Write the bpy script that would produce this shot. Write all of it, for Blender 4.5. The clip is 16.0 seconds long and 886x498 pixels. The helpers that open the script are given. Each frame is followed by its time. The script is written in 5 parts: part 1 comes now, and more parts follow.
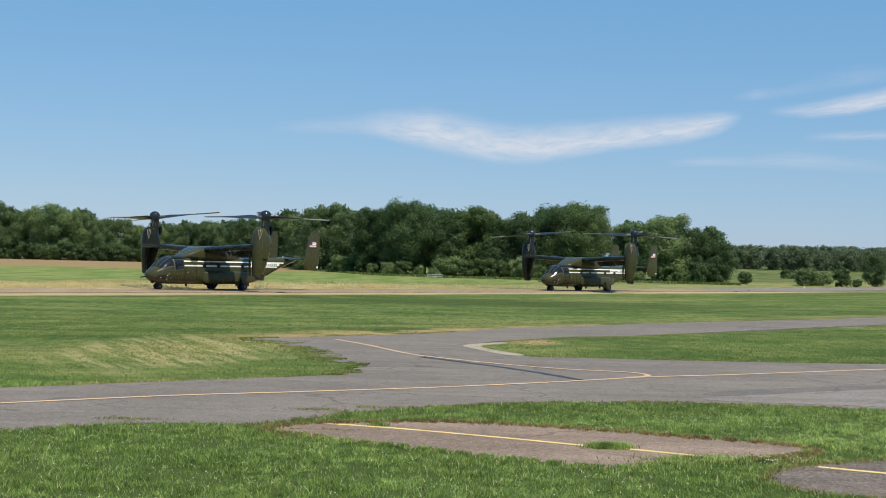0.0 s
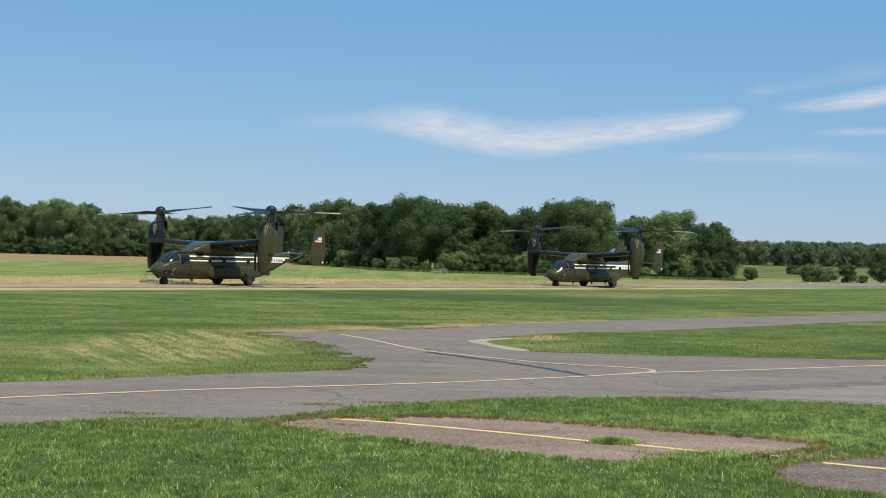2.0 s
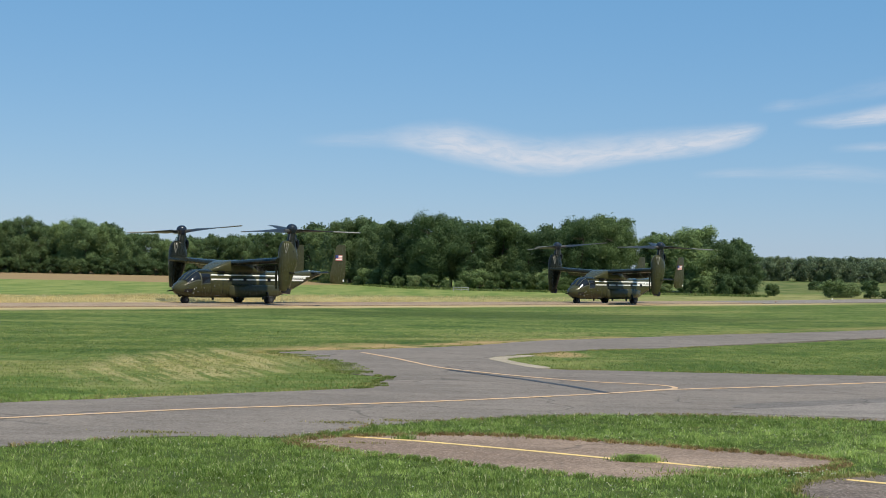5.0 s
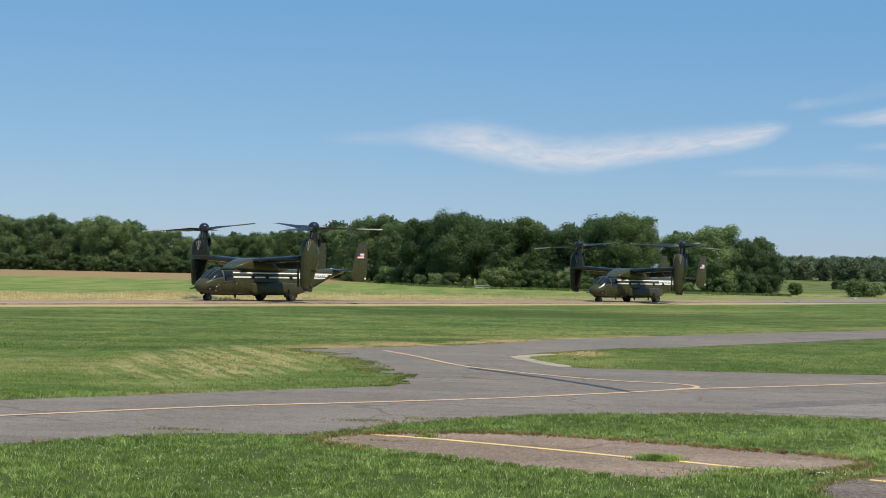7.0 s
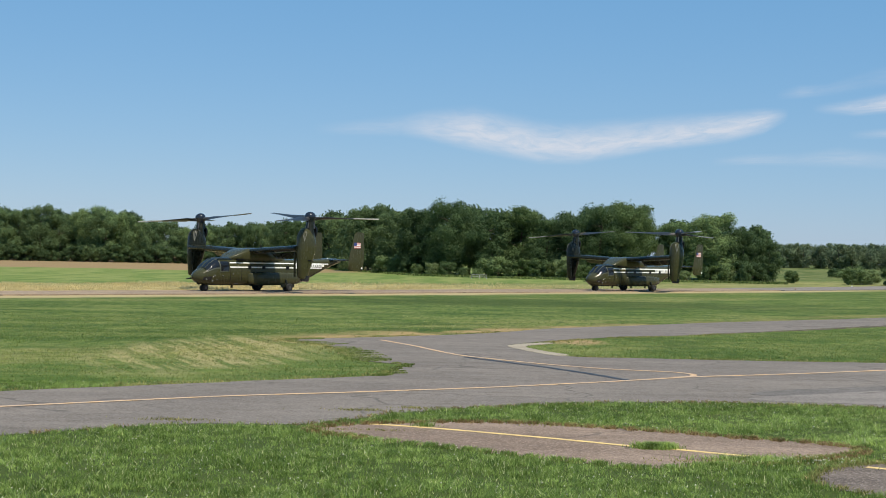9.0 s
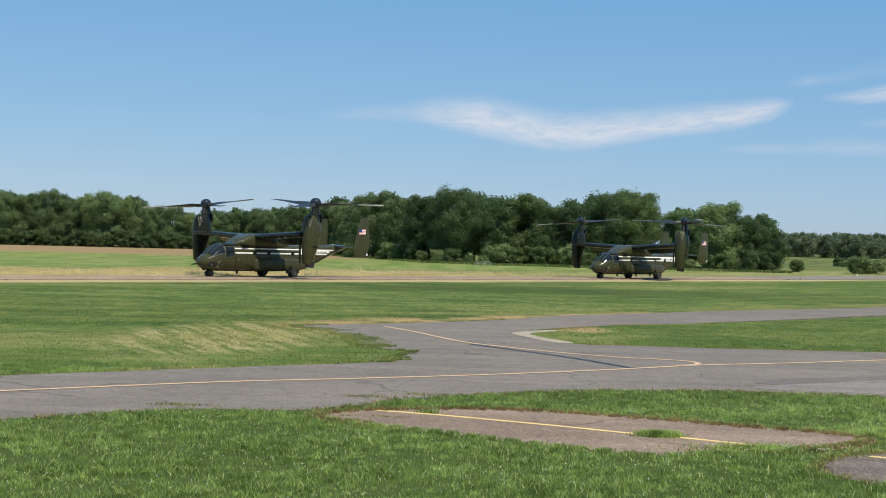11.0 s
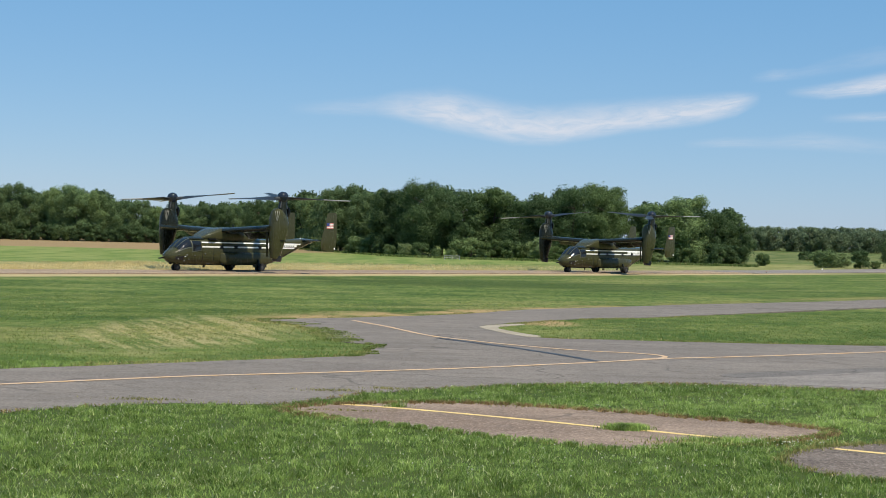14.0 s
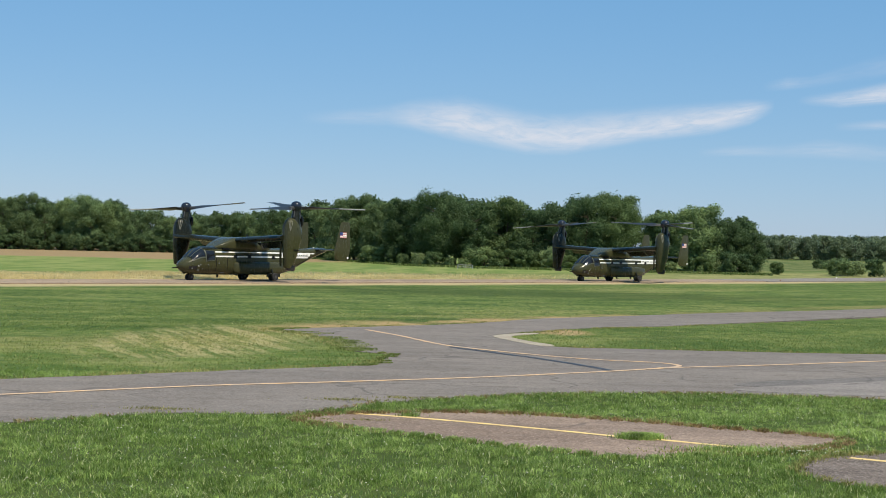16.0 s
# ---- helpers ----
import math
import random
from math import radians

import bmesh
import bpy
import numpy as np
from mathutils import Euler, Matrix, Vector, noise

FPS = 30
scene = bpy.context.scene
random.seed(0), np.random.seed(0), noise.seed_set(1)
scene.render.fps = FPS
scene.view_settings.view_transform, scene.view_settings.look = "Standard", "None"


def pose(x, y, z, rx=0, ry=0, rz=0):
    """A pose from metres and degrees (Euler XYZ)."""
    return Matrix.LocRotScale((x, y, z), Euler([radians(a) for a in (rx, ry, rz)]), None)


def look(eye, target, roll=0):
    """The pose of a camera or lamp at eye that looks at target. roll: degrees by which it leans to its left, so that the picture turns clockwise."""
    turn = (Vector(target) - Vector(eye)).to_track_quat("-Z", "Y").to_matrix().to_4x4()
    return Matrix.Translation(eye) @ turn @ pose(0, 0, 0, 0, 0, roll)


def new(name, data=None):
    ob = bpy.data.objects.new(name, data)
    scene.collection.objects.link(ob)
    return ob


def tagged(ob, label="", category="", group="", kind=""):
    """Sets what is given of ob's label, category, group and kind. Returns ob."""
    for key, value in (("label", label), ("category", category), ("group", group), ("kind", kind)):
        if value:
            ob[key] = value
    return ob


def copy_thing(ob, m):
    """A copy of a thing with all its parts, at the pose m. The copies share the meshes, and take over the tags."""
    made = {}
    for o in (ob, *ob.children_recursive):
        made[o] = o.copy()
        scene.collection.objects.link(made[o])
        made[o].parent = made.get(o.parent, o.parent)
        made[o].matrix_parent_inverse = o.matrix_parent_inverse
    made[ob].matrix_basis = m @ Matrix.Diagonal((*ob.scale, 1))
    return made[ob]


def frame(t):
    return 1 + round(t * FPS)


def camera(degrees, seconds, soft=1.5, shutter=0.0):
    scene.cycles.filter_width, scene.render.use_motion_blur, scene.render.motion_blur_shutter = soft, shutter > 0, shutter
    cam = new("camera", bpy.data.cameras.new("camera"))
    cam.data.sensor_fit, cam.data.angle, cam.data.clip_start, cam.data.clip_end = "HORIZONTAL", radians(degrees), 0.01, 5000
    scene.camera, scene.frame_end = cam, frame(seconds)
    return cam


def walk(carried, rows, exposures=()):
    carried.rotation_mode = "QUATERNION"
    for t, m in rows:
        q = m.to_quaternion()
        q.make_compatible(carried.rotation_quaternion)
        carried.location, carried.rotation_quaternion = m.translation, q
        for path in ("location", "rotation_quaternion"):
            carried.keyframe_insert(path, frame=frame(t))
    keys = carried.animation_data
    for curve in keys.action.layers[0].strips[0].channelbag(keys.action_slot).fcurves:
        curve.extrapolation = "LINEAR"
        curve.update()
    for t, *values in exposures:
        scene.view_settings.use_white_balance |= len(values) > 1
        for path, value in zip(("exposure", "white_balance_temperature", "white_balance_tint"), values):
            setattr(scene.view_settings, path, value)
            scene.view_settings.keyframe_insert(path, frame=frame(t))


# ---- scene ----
# ---- camera and its walk: a hand-held camera that stands still and pans ----
cam = camera(34.63, 16.0, soft=0.95, shutter=0.04)
EYE = (0.0, 0.0, 2.787)
# seconds, pan to the left, tilt up, lean (degrees)
PAN = [
    (0, -0.000, 0.573, 1.312),
    (0.5, 0.116, 0.536, 1.214),
    (1, 0.271, 0.814, 1.217),
    (1.5, 0.234, 0.735, 1.316),
    (2, 0.218, 0.378, 1.394),
    (2.5, -0.009, 0.052, 1.358),
    (3, -0.139, 0.250, 1.348),
    (3.5, 0.017, 0.676, 1.232),
    (4, 0.376, 1.057, 1.108),
    (4.2, 0.547, 1.117, 1.125),
    (6.3, 1.554, 0.906, 1.051),
    (6.5, 1.639, 0.889, 1.079),
    (7, 1.933, 0.980, 1.268),
    (7.5, 2.038, 0.882, 1.355),
    (8, 1.924, 0.602, 1.314),
    (8.5, 1.792, 0.501, 1.147),
    (8.7, 1.785, 0.554, 1.042),
    (10.8, 1.944, 0.168, 1.261),
    (11, 1.981, 0.021, 1.367),
    (11.5, 1.843, -0.255, 1.407),
    (12, 1.309, -0.264, 1.454),
    (12.5, 0.872, -0.038, 1.285),
    (13, 0.663, 0.005, 1.245),
    (13.5, 0.609, -0.143, 1.278),
    (14, 0.673, -0.194, 1.363),
    (14.5, 0.750, -0.207, 1.390),
    (15, 0.869, -0.176, 1.242),
    (15.5, 0.940, 0.054, 1.067),
    (16, 1.215, 0.162, 1.250),
]


def aim(pan, tilt, lean):
    return Matrix.Translation(EYE) @ pose(0, 0, 0, 90 + tilt, 0, pan) @ pose(0, 0, 0, 0, 0, lean)


walk(cam, [(t, aim(p, q, r)) for t, p, q, r in PAN],
     [(0, 0.05), (4.2, 0.03), (6.5, -0.01), (8.5, 0.03), (11, 0.06), (12, 0.09), (16, 0.08)])

# ---- light ----
SUN = Vector((0.6, -0.85, 1.75)).normalized()
world = bpy.data.worlds.new("sky")
scene.world = world
world.use_nodes = True
wn = world.node_tree.nodes
sky = wn.new("ShaderNodeTexSky")
sky.sky_type = "NISHITA"
sky.sun_disc = False
sky.sun_elevation = math.asin(SUN.z)
sky.sun_rotation = math.atan2(SUN.x, SUN.y)
sky.altitude, sky.air_density, sky.dust_density, sky.ozone_density = 300, 1.0, 0.3, 1.8
wn["Background"].inputs["Strength"].default_value = 0.095
tint = wn.new("ShaderNodeMix")
tint.data_type, tint.blend_type = "RGBA", "MULTIPLY"
tint.inputs[0].default_value, tint.inputs[7].default_value = 1.0, (1.12, 0.965, 0.85, 1)
world.node_tree.links.new(sky.outputs[0], tint.inputs[6])
air = wn.new("ShaderNodeMix")
air.data_type = "RGBA"
air.inputs[0].default_value, air.inputs[7].default_value = 0.5, (0.86, 4.28, 8.85, 1)
world.node_tree.links.new(tint.outputs[2], air.inputs[6])
world.node_tree.links.new(air.outputs[2], wn["Background"].inputs["Color"])
sun_data = bpy.data.lights.new("sun", "SUN")
sun_data.energy, sun_data.angle, sun_data.color = 5.0, radians(0.53), (1.0, 0.9, 0.73)
sun = new("sun", sun_data)
sun.matrix_world = look((60, -60, 120), Vector((60, -60, 120)) - SUN)


# ---- materials ----
# directions along and across the far taxiway
UX, UY = math.cos(radians(49.5)), math.sin(radians(49.5))


class Mat:
    """A small node builder round one principled material."""

    def __init__(self, name, base=(0.5, 0.5, 0.5), rough=0.6, metal=0.0):
        self.m = bpy.data.materials.new(name)
        self.m.use_nodes = True
        self.t = self.m.node_tree
        self.p = self.t.nodes["Principled BSDF"]
        self.p.inputs["Base Color"].default_value = (*base, 1)
        self.p.inputs["Roughness"].default_value = rough
        self.p.inputs["Metallic"].default_value = metal
        self.co = self.add("ShaderNodeTexCoord").outputs["Object"]

    def add(self, kind):
        return self.t.nodes.new(kind)

    def put(self, value, socket):
        if hasattr(value, "is_linked"):
            self.t.links.new(value, socket)
        elif isinstance(value, (tuple, list)) and len(value) == 3 and socket.type == "RGBA":
            socket.default_value = (*value, 1)
        else:
            socket.default_value = value

    def noise(self, scale, detail=4, stretch=None, rough=0.6, turn=0.0):
        n = self.add("ShaderNodeTexNoise")
        co = self.co
        if stretch:
            mp = self.add("ShaderNodeMapping")
            mp.inputs["Scale"].default_value = stretch
            mp.inputs["Rotation"].default_value = (0, 0, turn)
            self.put(co, mp.inputs["Vector"])
            co = mp.outputs[0]
        self.put(co, n.inputs["Vector"])
        n.inputs["Scale"].default_value, n.inputs["Detail"].default_value = scale, detail
        n.inputs["Roughness"].default_value = rough
        return n.outputs["Fac"]

    def math(self, op, a, b=0.0, c=0.0):
        n = self.add("ShaderNodeMath")
        n.operation = op
        for v, s in zip((a, b, c), n.inputs):
            self.put(v, s)
        return n.outputs[0]

    def step(self, v, lo, hi, a=0.0, b=1.0):
        n = self.add("ShaderNodeMapRange")
        n.interpolation_type = "SMOOTHSTEP"
        for x, s in zip((v, lo, hi, a, b), n.inputs):
            self.put(x, s)
        return n.outputs[0]

    def mix(self, f, a, b, op="MIX"):
        n = self.add("ShaderNodeMix")
        n.data_type, n.blend_type = "RGBA", op
        self.put(f, n.inputs[0])
        self.put(a, n.inputs[6])
        self.put(b, n.inputs[7])
        return n.outputs[2]

    def xyz(self):
        n = self.add("ShaderNodeSeparateXYZ")
        self.put(self.co, n.inputs[0])
        return n.outputs

    def swaths(self, across, along, seed, ax=UX, ay=UY):
        """Uneven mowing swaths along a direction, by default beside the far taxiway."""
        x, y, _ = self.xyz()
        v = self.math("ADD", self.math("MULTIPLY", x, -ay), self.math("MULTIPLY", y, ax))
        u = self.math("ADD", self.math("MULTIPLY", x, ax), self.math("MULTIPLY", y, ay))
        c, n = self.add("ShaderNodeCombineXYZ"), self.add("ShaderNodeTexNoise")
        self.put(self.math("MULTIPLY", v, across), c.inputs[0])
        self.put(self.math("MULTIPLY", u, along), c.inputs[1])
        c.inputs[2].default_value = seed
        self.put(c.outputs[0], n.inputs["Vector"])
        n.inputs["Scale"].default_value, n.inputs["Detail"].default_value, n.inputs["Roughness"].default_value = 1.0, 5, 0.65
        return n.outputs["Fac"]

    def island(self):
        return self.add("ShaderNodeNewGeometry").outputs["Random Per Island"]

    def thing(self):
        return self.add("ShaderNodeObjectInfo").outputs["Random"]

    def colour(self, v):
        self.put(v, self.p.inputs["Base Color"])

    def rough(self, v):
        self.put(v, self.p.inputs["Roughness"])

    def bump(self, v, strength=0.5, distance=0.02):
        n = self.add("ShaderNodeBump")
        n.inputs["Strength"].default_value, n.inputs["Distance"].default_value = strength, distance
        self.put(v, n.inputs["Height"])
        self.put(n.outputs[0], self.p.inputs["Normal"])

    def thin(self, v):
        """Lets light pass through thin leaves and blades."""
        tr, mx = self.add("ShaderNodeBsdfTranslucent"), self.add("ShaderNodeMixShader")
        base = self.p.inputs["Base Color"]
        if base.is_linked:
            self.put(base.links[0].from_socket, tr.inputs[0])
        else:
            tr.inputs[0].default_value = base.default_value
        mx.inputs[0].default_value = v
        self.put(self.p.outputs[0], mx.inputs[1])
        self.put(tr.outputs[0], mx.inputs[2])
        self.put(mx.outputs[0], self.t.nodes["Material Output"].inputs[0])


def mat_ground():
    m = Mat("grass_ground", rough=0.95)
    m.p.inputs["Specular IOR Level"].default_value = 0.1
    x, y, z = m.xyz()
    v = m.math("ADD", m.math("MULTIPLY", x, -UY), m.math("MULTIPLY", y, UX))
    big, mid, fine = m.noise(0.06, 5), m.noise(0.55, 5), m.noise(9.0, 4)
    grain = m.noise(38.0, 3)
    streak = m.noise(0.55, 4, (0.12, 1.6, 1), turn=radians(-12))
    g = m.mix(m.step(mid, 0.35, 0.68), (0.085, 0.15, 0.03), (0.15, 0.21, 0.05))
    g = m.mix(m.step(streak, 0.42, 0.66), g, (0.19, 0.22, 0.07))
    g = m.mix(m.math("MULTIPLY", m.step(big, 0.45, 0.62), 0.5), g, (0.065, 0.125, 0.026))
    g = m.mix(m.step(fine, 0.38, 0.7, 0.0, 0.45), g, (0.05, 0.088, 0.018))
    g = m.mix(m.step(grain, 0.5, 0.75, 0.0, 0.5), g, (0.25, 0.27, 0.1))
    patch = m.noise(0.17, 6, rough=0.65)
    g = m.mix(m.step(patch, 0.52, 0.4, 0.0, 0.65), g, (0.062, 0.12, 0.022))
    g = m.mix(m.step(patch, 0.52, 0.66, 0.0, 0.45), g, (0.22, 0.235, 0.08))
    for across, along, seed, k in ((0.12, 0.03, 2.0, 0.75), (0.4, 0.06, 5.0, 0.35)):
        swath = m.swaths(across, along, seed, 0.8, 0.6)
        g = m.mix(m.step(swath, 0.53, 0.38, 0.0, k), g, (0.06, 0.105, 0.022))
        g = m.mix(m.step(swath, 0.53, 0.66, 0.0, k), g, (0.25, 0.24, 0.09))
    tuft = m.noise(1.5, 7, rough=0.8)
    g = m.mix(m.step(tuft, 0.52, 0.36, 0.0, 0.75), g, (0.05, 0.09, 0.018))
    g = m.mix(m.step(tuft, 0.53, 0.68, 0.0, 0.6), g, (0.26, 0.28, 0.1))
    # ground under the near lawn darkened for the shade between its blades
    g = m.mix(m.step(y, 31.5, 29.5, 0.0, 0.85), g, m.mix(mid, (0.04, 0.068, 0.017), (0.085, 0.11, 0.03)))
    # tussocks and mowing streaks of the infield
    for sc, st, k in ((1.0, (3.0, 0.42, 1), 0.55), (1.0, (7.5, 0.9, 1), 0.5), (1.0, (0.22, 0.3, 1), 0.55)):
        clump = m.noise(sc, 4, st, 0.65)
        clump = m.math("MULTIPLY", m.math("SUBTRACT", clump, 0.5), m.step(y, 32.0, 50.0))
        g = m.mix(m.step(clump, -0.02, -0.13, 0.0, k), g, (0.036, 0.075, 0.017))
        g = m.mix(m.step(clump, 0.03, 0.14, 0.0, k * 0.8), g, (0.21, 0.235, 0.075))
    # the mown, half dried patch beside the junction
    dx = m.math("MULTIPLY", m.math("ADD", x, 8.0), 0.27)
    dy = m.math("MULTIPLY", m.math("SUBTRACT", y, 43.0), 0.105)
    rr = m.math("SQRT", m.math("ADD", m.math("POWER", dx, 2.0), m.math("POWER", dy, 2.0)))
    rr = m.math("ADD", rr, m.math("MULTIPLY", m.math("SUBTRACT", mid, 0.5), 1.0))
    rows = m.swaths(1.9, 0.14, 8.0, 0.387, -0.922)
    dry = m.math("MULTIPLY", m.step(rr, 1.1, 0.55), m.step(rows, 0.45, 0.56, 0.05, 0.85))
    g = m.mix(dry, g, (0.38, 0.33, 0.16))
    # bare tan soil at the island's tip
    tx = m.math("MULTIPLY", m.math("SUBTRACT", x, 3.3), 0.75)
    ty = m.math("MULTIPLY", m.math("SUBTRACT", y, 51.8), 0.42)
    tip = m.math("ADD", m.math("SQRT", m.math("ADD", m.math("POWER", tx, 2.0), m.math("POWER", ty, 2.0))), m.math("MULTIPLY", m.math("SUBTRACT", tuft, 0.5), 1.4))
    g = m.mix(m.step(tip, 1.0, 0.5, 0.0, 0.85), g, (0.4, 0.28, 0.15))
    # straw along the far taxiway
    edge = m.math("ADD", v, m.math("MULTIPLY", m.math("SUBTRACT", m.noise(0.25, 4), 0.5), 5.0))
    u = m.math("ADD", m.math("MULTIPLY", x, UX), m.math("MULTIPLY", y, UY))
    straw = m.math("MULTIPLY", m.step(edge, 96.0, 98.0), m.step(edge, 128.0, 113.0))
    straw = m.math("MULTIPLY", straw, m.step(u, 150.0, 85.0, 0.35, 1.0))
    g = m.mix(m.math("MULTIPLY", straw, m.step(m.noise(0.35, 5, (1, 0.5, 1)), 0.3, 0.6, 0.25, 0.9)), g, (0.56, 0.46, 0.23))
    bank = m.math("MULTIPLY", m.step(edge, 81.5, 85.5), m.step(edge, 92.5, 91.0))
    bank = m.math("MULTIPLY", bank, m.step(u, 190.0, 160.0, 0.3, 1.0))
    g = m.mix(m.math("MULTIPLY", bank, 0.8), g, (0.48, 0.37, 0.21))
    verge = m.math("MULTIPLY", m.step(edge, 35.5, 37.6), m.step(edge, 41.5, 38.4))
    verge = m.math("MULTIPLY", m.math("MULTIPLY", verge, m.math("MULTIPLY", m.step(x, -9.0, -5.5), m.step(x, 13.0, 5.0, 0.3, 1.0))), m.step(m.noise(0.3, 4), 0.35, 0.55))
    g = m.mix(m.math("MULTIPLY", verge, 0.85), g, (0.42, 0.29, 0.145))
    # the lighter meadow past it and the brown field at the wood
    meadow = m.step(v, 118.0, 132.0)
    g = m.mix(m.math("MULTIPLY", meadow, 0.8), g, m.mix(m.step(m.noise(1.0, 6, (0.3, 0.06, 1), 0.7), 0.4, 0.6), (0.13, 0.195, 0.05), (0.24, 0.27, 0.09)))
    east = m.math("MULTIPLY", m.step(x, 22.0, 55.0), meadow)
    g = m.mix(m.math("MULTIPLY", east, 0.85), g, m.mix(m.step(m.noise(0.3, 7, (0.5, 0.35, 1), 0.7), 0.4, 0.6), (0.045, 0.08, 0.021), (0.15, 0.16, 0.062)))
    # a darker stretch of the infield
    lx = m.math("MULTIPLY", m.math("SUBTRACT", x, 5.0), 0.04)
    ly = m.math("MULTIPLY", m.math("SUBTRACT", y, 103.0), 0.075)
    dark_stretch = m.math("ADD", m.math("SQRT", m.math("ADD", m.math("POWER", lx, 2.0), m.math("POWER", ly, 2.0))), m.math("MULTIPLY", m.math("SUBTRACT", patch, 0.5), 1.6))
    g = m.mix(m.step(dark_stretch, 1.25, 0.35, 0.0, 0.7), g, (0.05, 0.078, 0.02))
    fy = m.math("ADD", y, m.math("MULTIPLY", m.math("SUBTRACT", big, 0.5), 24.0))
    brown = m.math("MULTIPLY", m.step(fy, 252.0, 256.0), m.step(x, -16.0, -32.0))
    g = m.mix(brown, g, m.mix(mid, (0.22, 0.155, 0.08), (0.32, 0.235, 0.125)))
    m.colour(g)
    m.bump(m.math("ADD", fine, m.math("MULTIPLY", grain, 0.5)), 0.9, 0.06)
    return m.m


def mat_asphalt(name, light, dark, tint, chips=0.0):
    m = Mat(name, rough=0.9)
    m.p.inputs["Specular IOR Level"].default_value = 0.12
    big, mid, grit = m.noise(0.25, 6), m.noise(2.2, 5), m.noise(32, 4)
    wear = m.noise(0.5, 5, (0.15, 1.5, 1), turn=radians(-30))
    c = m.mix(m.step(big, 0.3, 0.7), dark, light)
    c = m.mix(m.step(wear, 0.48, 0.66, 0, 0.5), c, tint)
    tyres = m.noise(0.4, 5, (0.08, 1.3, 1), turn=radians(-36))
    c = m.mix(m.step(tyres, 0.52, 0.64, 0, 0.5), c, tuple(k * 0.72 for k in dark))
    c = m.mix(m.step(mid, 0.52, 0.7, 0, 0.35), c, tuple(k * 0.66 for k in dark))
    c = m.mix(m.step(grit, 0.48, 0.68, 0, 0.6), c, tuple(min(1, k * 1.55) for k in light))
    fleck = m.noise(17, 4, rough=0.7)
    c = m.mix(m.step(fleck, 0.5, 0.36, 0, 0.55), c, tuple(k * 0.5 for k in dark))
    c = m.mix(m.step(fleck, 0.56, 0.68, 0, 0.45), c, tuple(min(1, k * 1.5) for k in light))
    if chips:
        chip = m.noise(23, 3, rough=0.8)
        c = m.mix(m.step(chip, 0.57, 0.63, 0, chips), c, (0.5, 0.45, 0.4))
        c = m.mix(m.step(chip, 0.44, 0.38, 0, chips), c, (0.04, 0.035, 0.032))
    cr = m.add("ShaderNodeTexVoronoi")
    cr.feature = "DISTANCE_TO_EDGE"
    cr.inputs["Scale"].default_value = 0.28
    wob = m.add("ShaderNodeVectorMath")
    wob.operation = "MULTIPLY_ADD"
    nz = m.add("ShaderNodeTexNoise")
    nz.inputs["Scale"].default_value = 0.8
    m.put(m.co, nz.inputs["Vector"])
    m.put(nz.outputs["Color"], wob.inputs[0])
    wob.inputs[1].default_value = (1.6, 1.6, 0)
    m.put(m.co, wob.inputs[2])
    m.put(wob.outputs[0], cr.inputs["Vector"])
    crack = m.math("MULTIPLY", m.step(cr.outputs["Distance"], 0.018, 0.004), m.step(big, 0.42, 0.55))
    c = m.mix(m.math("MULTIPLY", crack, 0.4), c, (0.035, 0.036, 0.035))
    m.colour(c)
    m.rough(m.step(mid, 0.3, 0.7, 0.75, 0.95))
    m.bump(m.math("SUBTRACT", grit, m.math("MULTIPLY", crack, 2.0)), 0.5, 0.008)
    return m.m


def mat_line(name, fresh, worn):
    m = Mat(name, rough=0.75)
    n, f = m.noise(3.0, 5), m.noise(40, 3)
    c = m.mix(m.step(n, 0.35, 0.62), fresh, worn)
    m.colour(m.mix(m.step(f, 0.52, 0.66, 0, 0.55), c, (0.26, 0.22, 0.15)))
    return m.m


def mat_leaf(name, lit, deep, yellow):
    m = Mat(name, rough=0.55)
    m.p.inputs["Specular IOR Level"].default_value = 0.15
    c = m.mix(m.step(m.island(), 0.0, 1.0, 0.15, 0.85), deep, lit)
    r = m.thing()
    c = m.mix(m.step(r, 0.55, 1.0, 0.0, 0.6), c, yellow)
    c = m.mix(m.step(r, 0.45, 0.0, 0.0, 0.5), c, tuple(k * 0.62 for k in deep))
    c = m.mix(m.step(m.noise(0.35, 3), 0.45, 0.7, 0, 0.4), c, tuple(k * 0.7 for k in deep))
    m.colour(c)
    m.thin(0.42)
    return m.m


def mat_blade(name, deep, lit, straw, clumps=1.0):
    m = Mat(name, rough=0.55)
    m.p.inputs["Specular IOR Level"].default_value = 0.12
    r = m.island()
    c = m.mix(r, deep, lit)
    c = m.mix(m.step(m.noise(0.5, 4), 0.45, 0.68, 0, 0.6), c, tuple(k * 0.7 for k in deep))
    patch = m.noise(0.17, 6, rough=0.65)
    c = m.mix(m.step(patch, 0.52, 0.4, 0.0, 0.5), c, deep)
    c = m.mix(m.step(patch, 0.52, 0.66, 0.0, 0.3), c, lit)
    swath = m.swaths(0.12, 0.03, 2.0, 0.8, 0.6)
    c = m.mix(m.step(swath, 0.52, 0.43, 0.0, 0.45), c, tuple(k * 0.8 for k in deep))
    c = m.mix(m.step(swath, 0.53, 0.64, 0.0, 0.65), c, lit)
    tuft = m.noise(2.6, 4, rough=0.7)
    c = m.mix(m.step(tuft, 0.5, 0.38, 0.0, 0.8 * clumps), c, tuple(k * 0.6 for k in deep))
    c = m.mix(m.step(tuft, 0.52, 0.66, 0.0, 0.5 * clumps), c, tuple(k * 1.1 for k in lit))
    c = m.mix(m.step(r, 0.9, 0.97, 0, 0.75), c, straw)
    m.colour(c)
    m.thin(0.42)
    return m.m


